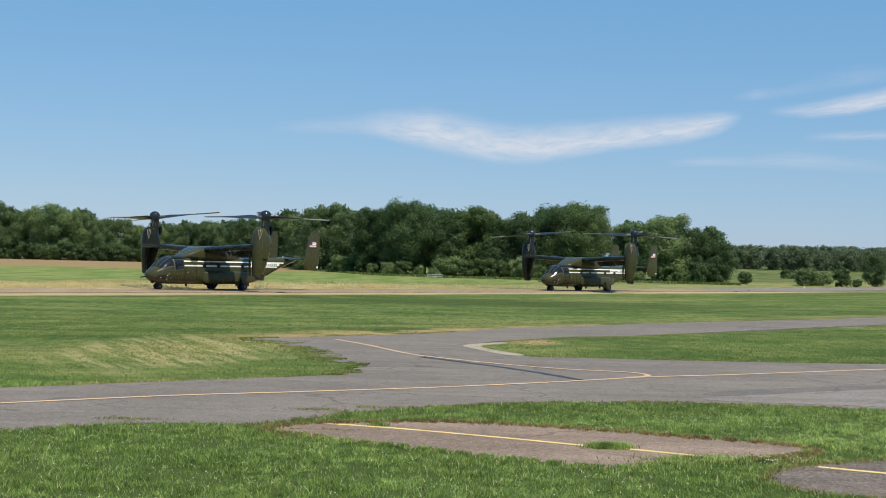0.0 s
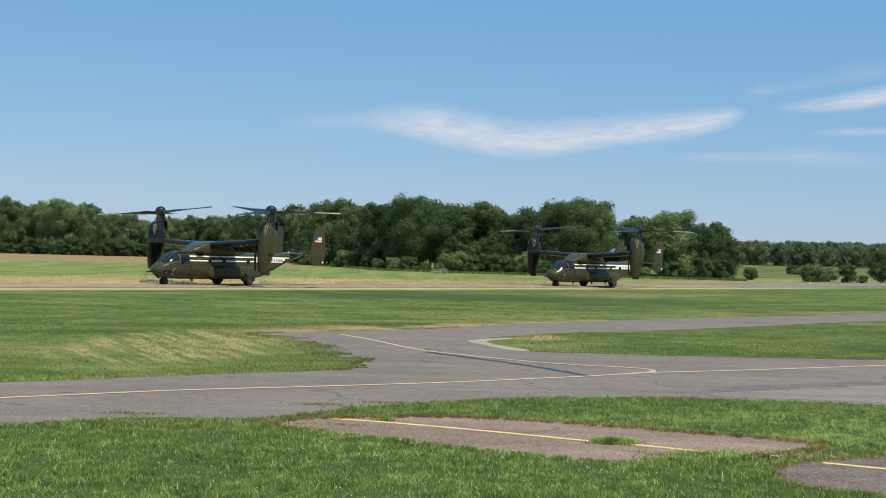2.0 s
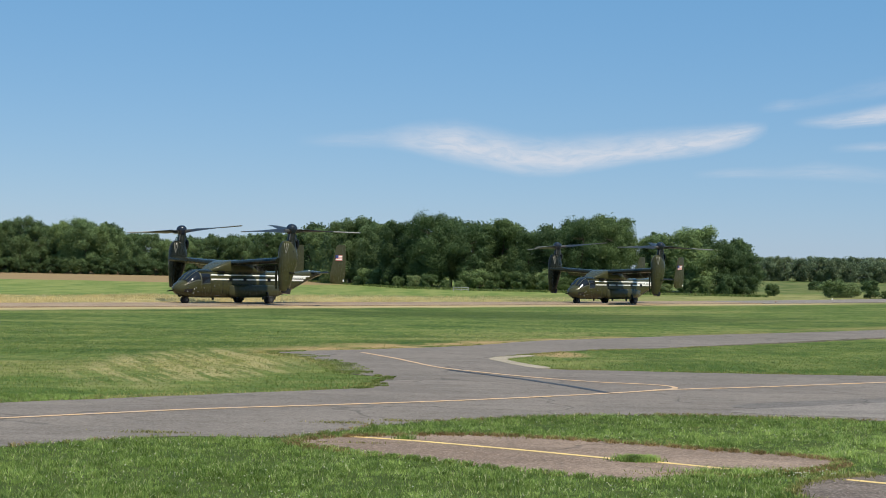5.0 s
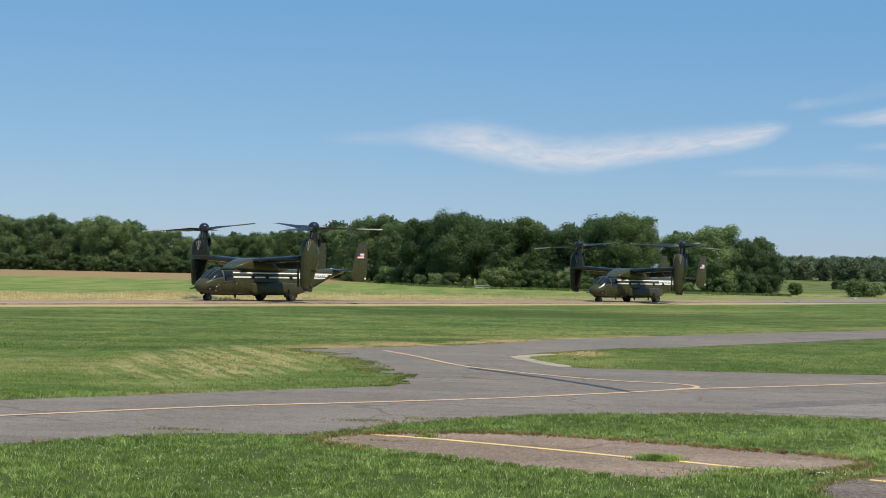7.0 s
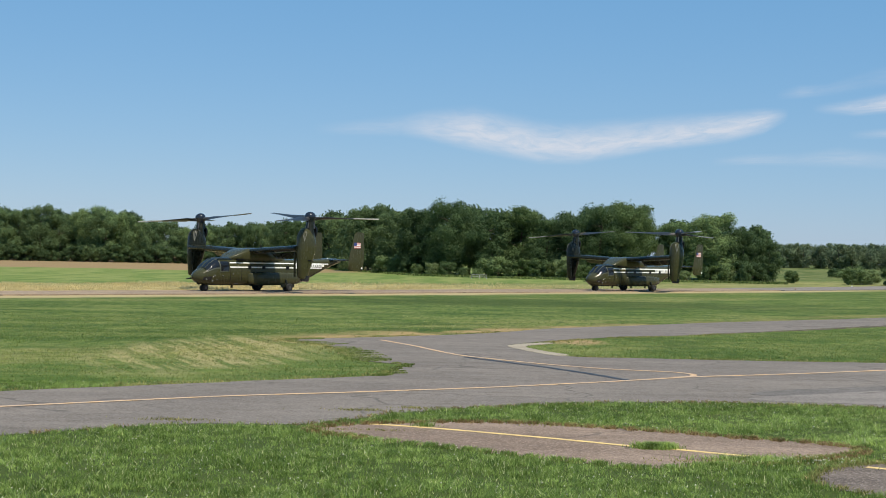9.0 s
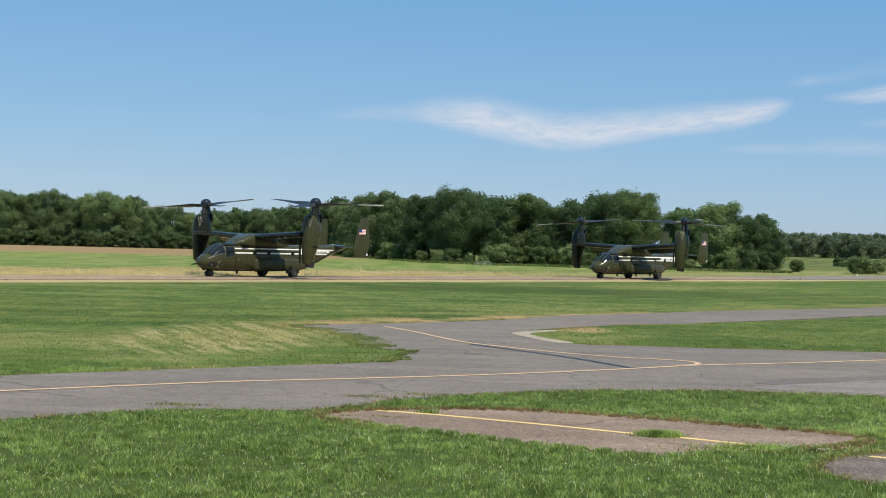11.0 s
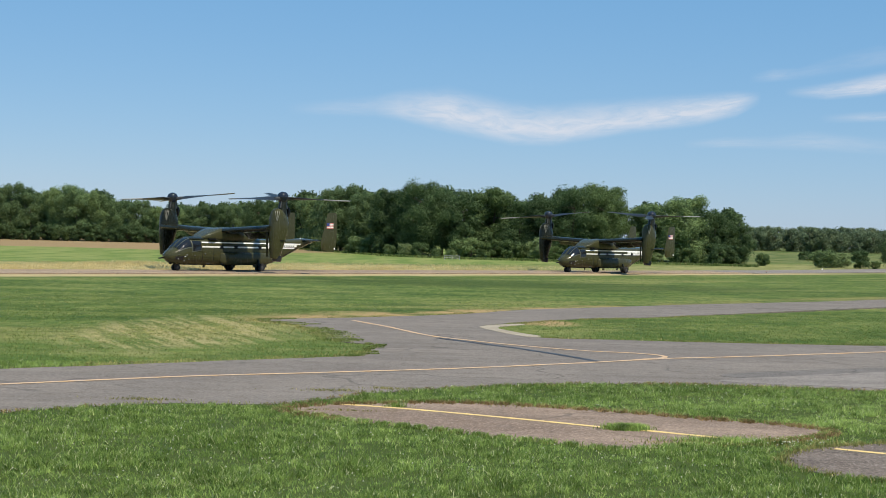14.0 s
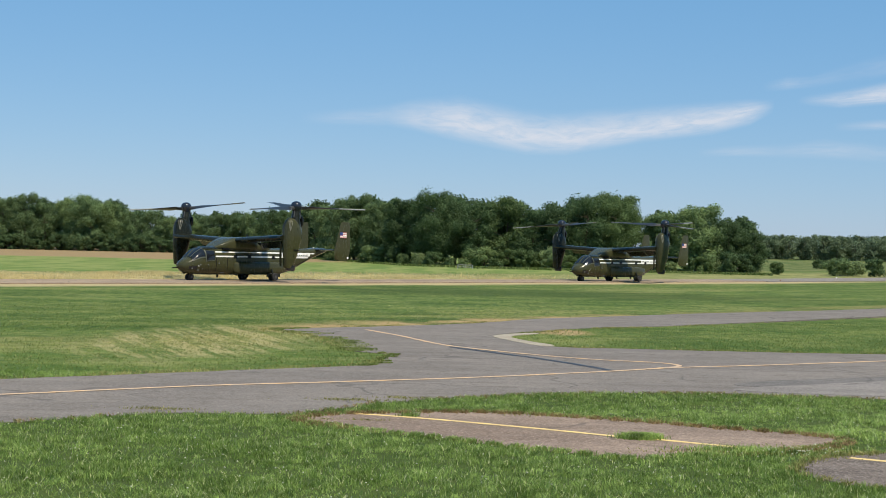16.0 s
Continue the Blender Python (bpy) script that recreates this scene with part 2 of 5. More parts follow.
def mat_paint(name, base, rough=0.28, grime=0.35):
    m = Mat(name, base, rough)
    n, f = m.noise(0.9, 5, (1, 1, 2.5)), m.noise(7, 4, (1, 1, 0.4))
    c = m.mix(m.step(n, 0.4, 0.7, 0, grime), base, tuple(k * 0.62 for k in base))
    c = m.mix(m.step(f, 0.55, 0.75, 0, grime * 0.7), c, tuple(k * 1.35 + 0.004 for k in base))
    m.colour(c)
    m.rough(m.step(f, 0.3, 0.7, rough * 0.8, rough * 1.5))
    m.p.inputs["Coat Weight"].default_value = 0.1
    m.p.inputs["Coat Roughness"].default_value = 0.08
    m.p.inputs["Specular IOR Level"].default_value = 0.2
    m.bump(n, 0.12, 0.02)
    return m.m


def mat_plain(name, base, rough=0.5, metal=0.0, vary=0.25, scale=12.0):
    m = Mat(name, base, rough, metal)
    n = m.noise(scale, 4)
    m.colour(m.mix(m.step(n, 0.35, 0.7), base, tuple(k * (1 - vary) for k in base)))
    m.rough(m.step(n, 0.3, 0.7, rough * 0.85, min(1, rough * 1.15)))
    return m.m


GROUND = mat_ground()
ASPHALT = mat_asphalt("weathered_asphalt", (0.202, 0.177, 0.155), (0.149, 0.131, 0.115), (0.238, 0.209, 0.182))
DARK_ASPHALT = mat_asphalt("dark_sealed_asphalt", (0.158, 0.144, 0.132), (0.128, 0.117, 0.108), (0.178, 0.163, 0.148))
PALE_ASPHALT = mat_asphalt("pale_asphalt", (0.235, 0.21, 0.19), (0.192, 0.172, 0.155), (0.262, 0.236, 0.213))
PAD = mat_asphalt("old_pinkish_asphalt", (0.3, 0.225, 0.172), (0.17, 0.125, 0.097), (0.32, 0.25, 0.2), 0.2)
CHIP = mat_asphalt("coarse_grey_asphalt", (0.19, 0.155, 0.13), (0.085, 0.068, 0.058), (0.2, 0.165, 0.14), 0.45)
EARTHY = mat_asphalt("dusty_asphalt", (0.33, 0.25, 0.175), (0.22, 0.165, 0.12), (0.42, 0.33, 0.22))
CONCRETE = mat_asphalt("pale_concrete", (0.36, 0.31, 0.235), (0.3, 0.26, 0.2), (0.39, 0.35, 0.28))
TAR = mat_plain("black_tar", (0.03, 0.03, 0.032), 0.5)
LINE = mat_line("worn_yellow_paint", (0.68, 0.43, 0.22), (0.5, 0.36, 0.25))
FRESH_LINE = mat_line("bright_yellow_paint", (0.82, 0.6, 0.22), (0.66, 0.48, 0.2))
EARTH = mat_plain("bare_earth", (0.3, 0.19, 0.12), 0.95, vary=0.4, scale=9)
GALV = mat_plain("dull_galvanised_pipe", (0.4, 0.42, 0.42), 0.55, 0.3)
OAK = mat_leaf("oak_leaf", (0.125, 0.19, 0.076), (0.062, 0.108, 0.046), (0.16, 0.225, 0.078))
# maple green, lightened to stand in for haze over the farther wood
HAZED_MAPLE = mat_leaf("hazed_maple_leaf", (0.21, 0.3, 0.13), (0.135, 0.205, 0.088), (0.24, 0.325, 0.125))
PALE_LEAF = mat_leaf("sallow_leaf", (0.24, 0.32, 0.13), (0.13, 0.2, 0.08), (0.3, 0.36, 0.17))
# distant haze is mixed into this leaf colour: greyer and lighter green
HAZED_LEAF = mat_leaf("hazed_distant_leaf", (0.2, 0.26, 0.15), (0.135, 0.19, 0.11), (0.22, 0.26, 0.14))
BARK = mat_plain("bark", (0.12, 0.095, 0.07), 0.9, vary=0.5, scale=3)
BLADE = mat_blade("lawn_blade", (0.168, 0.265, 0.056), (0.51, 0.65, 0.195), (0.7, 0.7, 0.4))
DRY_BLADE = mat_blade("dry_blade", (0.19, 0.24, 0.06), (0.4, 0.39, 0.14), (0.6, 0.5, 0.25))
STRAW = mat_blade("straw_blade", (0.62, 0.5, 0.24), (0.76, 0.63, 0.34), (0.8, 0.69, 0.42))
VERGE = mat_blade("verge_blade", (0.26, 0.26, 0.08), (0.48, 0.43, 0.17), (0.62, 0.52, 0.28))
MOWN = mat_blade("mown_blade", (0.14, 0.2, 0.046), (0.31, 0.36, 0.11), (0.5, 0.46, 0.22), 0.45)
THATCH = mat_blade("dead_brown_blade", (0.27, 0.18, 0.08), (0.44, 0.32, 0.16), (0.54, 0.42, 0.22))
WEED = mat_blade("rank_weed", (0.1, 0.16, 0.04), (0.24, 0.29, 0.1), (0.36, 0.31, 0.15))
CLOVER = mat_plain("clover_white", (0.62, 0.63, 0.46), 0.8)
GREEN = mat_paint("glossy_olive_green", (0.05, 0.051, 0.023), 0.2)
DEEP = mat_paint("deep_green_black", (0.014, 0.016, 0.0095), 0.24)
WHITE = mat_plain("white_marking", (0.86, 0.86, 0.82), 0.4, vary=0.12)
GREYBAR = mat_plain("dark_lettering", (0.12, 0.13, 0.11), 0.5)
GLASS = mat_plain("tinted_cockpit_glass", (0.012, 0.014, 0.017), 0.1, vary=0.1)
FADED = mat_plain("faded_marking", (0.2, 0.2, 0.16), 0.5)
FRAME = mat_plain("pale_olive_frame", (0.075, 0.08, 0.055), 0.4)
PORT = mat_plain("dark_port_glass", (0.006, 0.007, 0.008), 0.5, vary=0.1)
PORT.node_tree.nodes["Principled BSDF"].inputs["Specular IOR Level"].default_value = 0.15
RUBBER = mat_plain("tyre_rubber", (0.02, 0.02, 0.02), 0.85)
STEEL = mat_plain("gear_steel", (0.09, 0.09, 0.09), 0.5, 0.5)
HUBMAT = mat_plain("dark_blue_hub", (0.018, 0.022, 0.034), 0.18)
BLADEMAT = mat_plain("grey_rotor_blade", (0.016, 0.017, 0.019), 0.45)
TIP = mat_plain("pale_blade_edge", (0.26, 0.26, 0.24), 0.4)
RED = mat_plain("flag_red", (0.6, 0.2, 0.18), 0.5, vary=0.1)
BLUE = mat_plain("flag_blue", (0.03, 0.05, 0.2), 0.5, vary=0.1)
BRASS = mat_plain("amber_lens", (0.3, 0.1, 0.04), 0.3)


# ---- mesh helpers ----
def mesh_of(name, verts, faces, material, smooth=False):
    me = bpy.data.meshes.new(name)
    me.from_pydata([tuple(v) for v in verts], [], faces)
    me.materials.append(material)
    if smooth:
        me.shade_smooth()
    me.update()
    return me


def part(name, bm, material, parent, label="", at=None, smooth=True):
    """Links a bmesh as one mesh object under a thing or a part."""
    me = bpy.data.meshes.new(name)
    bmesh.ops.recalc_face_normals(bm, faces=bm.faces)
    bm.to_mesh(me)
    bm.free()
    me.materials.append(material)
    if smooth:
        me.shade_smooth()
        me.set_sharp_from_angle(angle=radians(38))
    ob = new(name, me)
    ob.parent = parent
    if at:
        ob.matrix_basis = at
    if label:
        tagged(ob, label)
    return ob


def loft(bm, rings, cap=True):
    """Joins rings of equally many points into a skin."""
    vs = [[bm.verts.new(p) for p in ring] for ring in rings]
    n = len(vs[0])
    for a, b in zip(vs, vs[1:]):
        for i in range(n):
            bm.faces.new((a[i], a[(i + 1) % n], b[(i + 1) % n], b[i]))
    if cap:
        bm.faces.new(vs[0][::-1])
        bm.faces.new(vs[-1])
    return bm


def tube(bm, a, b, ra, rb, n=10):
    a, b = Vector(a), Vector(b)
    q = (b - a).to_track_quat("Z", "Y")
    rings = []
    for c, r in ((a, ra), (b, rb)):
        rings.append([c + q @ Vector((r * math.cos(6.2832 * i / n), r * math.sin(6.2832 * i / n), 0)) for i in range(n)])
    return loft(bm, rings)


def turned(bm, profile, n=24, axis="Z", at=(0, 0, 0)):
    """A turned body: (radius, height) pairs round an axis."""
    rings = []
    for r, h in profile:
        ring = []
        for i in range(n):
            c, s = r * math.cos(6.2832 * i / n), r * math.sin(6.2832 * i / n)
            p = Vector((c, s, h)) if axis == "Z" else Vector((c, h, s)) if axis == "Y" else Vector((h, c, s))
            ring.append(p + Vector(at))
        rings.append(ring)
    return loft(bm, rings)


def box(bm, a, b, bevel=0.0):
    a, b = Vector(a), Vector(b)
    r = bmesh.ops.create_cube(bm, size=1.0, matrix=Matrix.LocRotScale((a + b) / 2, None, b - a))
    if bevel:
        es = {e for v in r["verts"] for e in v.link_edges}
        bmesh.ops.bevel(bm, geom=list(es), offset=bevel, segments=2, affect="EDGES")
    return bm


# ---- the ground ----
def rise(y):
    """The land rises gently past the far taxiway."""
    y = min(y, 620.0)
    return 0.25 * math.log1p(math.exp((y - 205) / 20.0)) if y > 60 else 0.0


def build_ground():
    ys = [-2500, -900, -300, -100, -30] + list(range(0, 60, 6)) + list(range(60, 470, 8)) + [480, 520, 560, 620, 800, 1200, 2000, 3500]
    xs = [-3000, -1400, -700, -400] + list(range(-260, 270, 13)) + [400, 700, 1400, 3000]
    verts, n = [], len(xs)
    for y in ys:
        for x in xs:
            b = 0.05 * noise.noise((x * 0.05, y * 0.05, 3.0)) if 62 < y < 400 else 0.0
            if abs(-UY * x + UX * y - 93) < 17:
                b = -0.04
            verts.append((x, y, rise(y) + (b if abs(x) < 250 else 0) - (0.03 if 62 < y < 84 else 0)))
    faces = [(j * n + i, j * n + i + 1, (j + 1) * n + i + 1, (j + 1) * n + i) for j in range(len(ys) - 1) for i in range(n - 1)]
    ob = new("ground", mesh_of("ground", verts, faces, GROUND, True))
    return tagged(ob, "mown airfield grass with dry straw-coloured patches", "ground", kind="structure")


def outline(points, step=0.3, rough=0.1, seed=0.0, closed=True):
    """A worn outline: corners joined by a smooth line with a ragged edge."""
    pts = [Vector((*p, 0)) for p in points]
    n, out = len(pts), []
    for i in range(n if closed else n - 1):
        p0, p1, p2, p3 = (pts[(i + k) % n] if closed else pts[max(0, min(n - 1, i + k))] for k in (-1, 0, 1, 2))
        if (p2 - p1).length > 9:
            p0, p3 = p1 - (p2 - p1), p2 + (p2 - p1)
        k = max(2, int((p2 - p1).length / step))
        for j in range(k):
            t = j / k
            a = p1 * 2 + (p2 - p0) * t + (p0 * 2 - p1 * 5 + p2 * 4 - p3) * t * t + (p1 * 3 - p0 - p2 * 3 + p3) * t ** 3
            a = a / 2
            d = noise.noise_vector((a.x * 0.9 + seed, a.y * 0.9, seed)) + noise.noise_vector((a.x * 3.1, a.y * 3.1 + seed, seed)) * 0.6
            out.append((a.x + d.x * rough, a.y + d.y * rough))
    return out


def slab(name, points, top, material, label, category, rough=0.1, seed=0.0, step=0.3):
    """A paved area: a flat top with a short skirt that goes into the ground."""
    ring = outline(points, step, rough, seed)
    bm = bmesh.new()
    vs = [bm.verts.new((x, y, top + rise(y))) for x, y in ring]
    es = [bm.edges.new((vs[i], vs[(i + 1) % len(vs)])) for i in range(len(vs))]
    bmesh.ops.triangle_fill(bm, edges=es, use_beauty=True)
    lo = [bm.verts.new((v.co.x, v.co.y, rise(v.co.y) - 0.08)) for v in vs]
    for i in range(len(vs)):
        j = (i + 1) % len(vs)
        bm.faces.new((vs[i], vs[j], lo[j], lo[i]))
    bmesh.ops.recalc_face_normals(bm, faces=bm.faces)
    me = bpy.data.meshes.new(name)
    bm.to_mesh(me)
    bm.free()
    me.materials.append(material)
    return tagged(new(name, me), label, category, kind="structure"), ring


def stripe(name, points, width, top, material, label, rough=0.012, gaps=0.0):
    """A painted line along a path, worn through in places."""
    path = [Vector((*p, 0)) for p in outline(points, 0.25, rough, 5.0, closed=False)] + [Vector((*points[-1], 0))]
    verts, faces = [], []
    for i, p in enumerate(path):
        d = (path[min(i + 1, len(path) - 1)] - path[max(i - 1, 0)]).normalized()
        s = Vector((-d.y, d.x, 0)) * width * (0.5 + 0.06 * noise.noise((i * 0.7, 2, 0)))
        for q, z in ((p + s, top - 0.003), (p + s * 0.94, top), (p - s * 0.94, top), (p - s, top - 0.003)):
            verts.append((q.x, q.y, z))
        if i and noise.noise((p.x * 0.8, p.y * 0.8, 7.7)) > -1 + gaps:
            b = i * 4
            faces += [(b - 4 + k, b - 3 + k, b + 1 + k, b + k) for k in range(3)]
    return tagged(new(name, mesh_of(name, verts, faces, material)), label, "marking", kind="structure")


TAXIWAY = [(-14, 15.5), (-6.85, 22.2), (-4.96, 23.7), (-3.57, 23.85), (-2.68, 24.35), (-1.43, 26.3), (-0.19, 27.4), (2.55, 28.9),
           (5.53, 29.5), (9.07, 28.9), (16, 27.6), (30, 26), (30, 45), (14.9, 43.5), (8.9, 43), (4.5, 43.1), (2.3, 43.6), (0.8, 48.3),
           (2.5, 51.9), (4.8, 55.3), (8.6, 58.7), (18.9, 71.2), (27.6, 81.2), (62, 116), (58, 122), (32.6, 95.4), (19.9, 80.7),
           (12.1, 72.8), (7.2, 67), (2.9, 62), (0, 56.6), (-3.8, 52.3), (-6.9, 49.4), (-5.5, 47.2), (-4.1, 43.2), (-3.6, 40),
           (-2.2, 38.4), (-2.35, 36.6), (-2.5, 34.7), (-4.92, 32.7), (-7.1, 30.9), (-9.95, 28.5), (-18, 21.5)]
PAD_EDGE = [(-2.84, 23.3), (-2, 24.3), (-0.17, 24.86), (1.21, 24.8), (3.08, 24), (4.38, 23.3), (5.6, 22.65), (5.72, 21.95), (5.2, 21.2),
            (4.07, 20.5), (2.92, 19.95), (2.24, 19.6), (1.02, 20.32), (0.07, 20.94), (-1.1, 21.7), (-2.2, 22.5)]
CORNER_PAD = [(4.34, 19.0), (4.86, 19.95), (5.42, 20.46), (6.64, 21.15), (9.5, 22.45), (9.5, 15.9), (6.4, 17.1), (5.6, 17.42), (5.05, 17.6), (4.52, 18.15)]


def far_strip(v0, v1, u0, u1):
    return [(UX * u - UY * v, UY * u + UX * v) for u, v in ((u0, v0), (u1, v0), (u1, v1), (u0, v1))]


build_ground()
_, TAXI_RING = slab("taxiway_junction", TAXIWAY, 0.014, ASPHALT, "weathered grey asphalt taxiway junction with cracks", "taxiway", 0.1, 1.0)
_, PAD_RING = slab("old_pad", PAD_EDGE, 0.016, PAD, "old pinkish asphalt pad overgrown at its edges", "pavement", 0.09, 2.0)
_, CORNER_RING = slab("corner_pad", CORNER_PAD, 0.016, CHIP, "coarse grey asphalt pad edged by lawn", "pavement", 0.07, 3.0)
slab("far_taxiway", far_strip(88.3, 97.6, -60, 160), 0.05, EARTHY, "long dusty asphalt taxiway between dry verges", "taxiway", 0.35, 4.0, 1.5)
slab("far_taxiway", far_strip(88.0, 98.2, 160.5, 330), 0.05, PALE_ASPHALT, "pale grey asphalt stretch of the far taxiway", "taxiway", 0.35, 4.5, 1.5)
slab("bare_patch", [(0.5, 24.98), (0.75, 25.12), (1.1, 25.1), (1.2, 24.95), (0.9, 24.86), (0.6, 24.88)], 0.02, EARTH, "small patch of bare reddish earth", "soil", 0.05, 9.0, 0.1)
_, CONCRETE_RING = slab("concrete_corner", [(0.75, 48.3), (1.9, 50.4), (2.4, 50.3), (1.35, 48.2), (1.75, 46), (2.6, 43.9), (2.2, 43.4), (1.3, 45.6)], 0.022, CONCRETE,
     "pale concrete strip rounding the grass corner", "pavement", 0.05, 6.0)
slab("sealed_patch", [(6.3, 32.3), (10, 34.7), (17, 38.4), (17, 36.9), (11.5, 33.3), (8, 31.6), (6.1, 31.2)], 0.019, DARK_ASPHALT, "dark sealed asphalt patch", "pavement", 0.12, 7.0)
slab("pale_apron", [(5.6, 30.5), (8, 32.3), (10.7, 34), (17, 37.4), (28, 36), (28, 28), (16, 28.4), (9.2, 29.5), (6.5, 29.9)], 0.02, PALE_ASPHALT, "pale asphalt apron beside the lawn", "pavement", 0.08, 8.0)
stripe("centre_line", [(-14, 21.6), (-8.92, 25.6), (-5.4, 28.4), (-3.05, 29.8), (0.07, 31.8), (3, 34.1), (5.29, 36.1), (7.77, 37.6), (12.9, 41.1), (20, 46.2)][:-1] + [(16, 43.2)],
       0.15, 0.026, LINE, "worn yellow taxiway centre line", gaps=0.2)
stripe("lead_off_line", [(-3.7, 50.1), (-2.4, 47.1), (-0.9, 43), (0.3, 41.2), (1.89, 39.4), (3.35, 38.2), (4.79, 37.65), (5.3, 37.1), (5.3, 36.4), (4.7, 35.75)],
       0.15, 0.026, LINE, "worn yellow curved lead-off line", gaps=0.3)
stripe("tar_seam", [(-0.6, 41.9), (1.83, 38.1), (3.46, 34.7)], 0.2, 0.022, TAR, "black tar seam across the asphalt", 0.06, 0.5)
stripe("pad_line", [(-2, 24.2), (-0.72, 23.7), (1.12, 22.7), (2.3, 21.95), (2.88, 21.7), (4.07, 20.95)], 0.13, 0.024, FRESH_LINE, "yellow edge line on the old pad", gaps=0.4)
stripe("pad_line", [(5.39, 20.2), (6.19, 19.7), (9, 18.0)], 0.13, 0.024, FRESH_LINE, "yellow line on the coarse grey pad", gaps=0.3)


# ---- grass ----
def inside(ring, px, py):
    hit = np.zeros(len(px), bool)
    x0, y0 = ring[-1]
    for x1, y1 in ring:
        if y0 != y1:
            c = ((y1 > py) != (y0 > py)) & (px < (x0 - x1) * (py - y1) / (y0 - y1) + x1)
            hit ^= c
        x0, y0 = x1, y1
    return hit


def blades(name, px, py, pz, height, width, material, label, rng, lean=0.5):
    """Many single bent blades in one mesh."""
    n = len(px)
    a = rng.uniform(0, 6.2832, n)
    h = height * rng.uniform(0.55, 1.25, n)
    w = width * rng.uniform(0.7, 1.3, n)
    bend = h * lean * rng.uniform(0.1, 1.3, n)
    b = rng.uniform(0, 6.2832, n)
    co = np.empty((n, 5, 3))
    dx, dy = np.cos(a) * w / 2, np.sin(a) * w / 2
    bx, by = np.cos(b) * bend, np.sin(b) * bend
    for k, (side, up, out) in enumerate(((-1, 0, 0), (1, 0, 0), (-0.75, 0.55, 0.35), (0.75, 0.55, 0.35), (0, 0.95, 1.0))):
        co[:, k, 0] = px + side * dx + out * bx
        co[:, k, 1] = py + side * dy + out * by
        co[:, k, 2] = pz - 0.005 + up * h
    base = (np.arange(n) * 5)[:, None]
    tri = np.concatenate([base + t for t in ([0, 1, 3], [0, 3, 2], [2, 3, 4])], axis=1).reshape(-1)
    me = bpy.data.meshes.new(name)
    me.vertices.add(n * 5)
    me.vertices.foreach_set("co", co.reshape(-1))
    me.loops.add(n * 9)
    me.loops.foreach_set("vertex_index", tri.astype(np.int32))
    me.polygons.add(n * 3)
    me.polygons.foreach_set("loop_start", np.arange(0, n * 9, 3, dtype=np.int32))
    me.update(calc_edges=True)
    me.validate()
    me.materials.append(material)
    return tagged(new(name, me), label, "grass", kind="stuff")


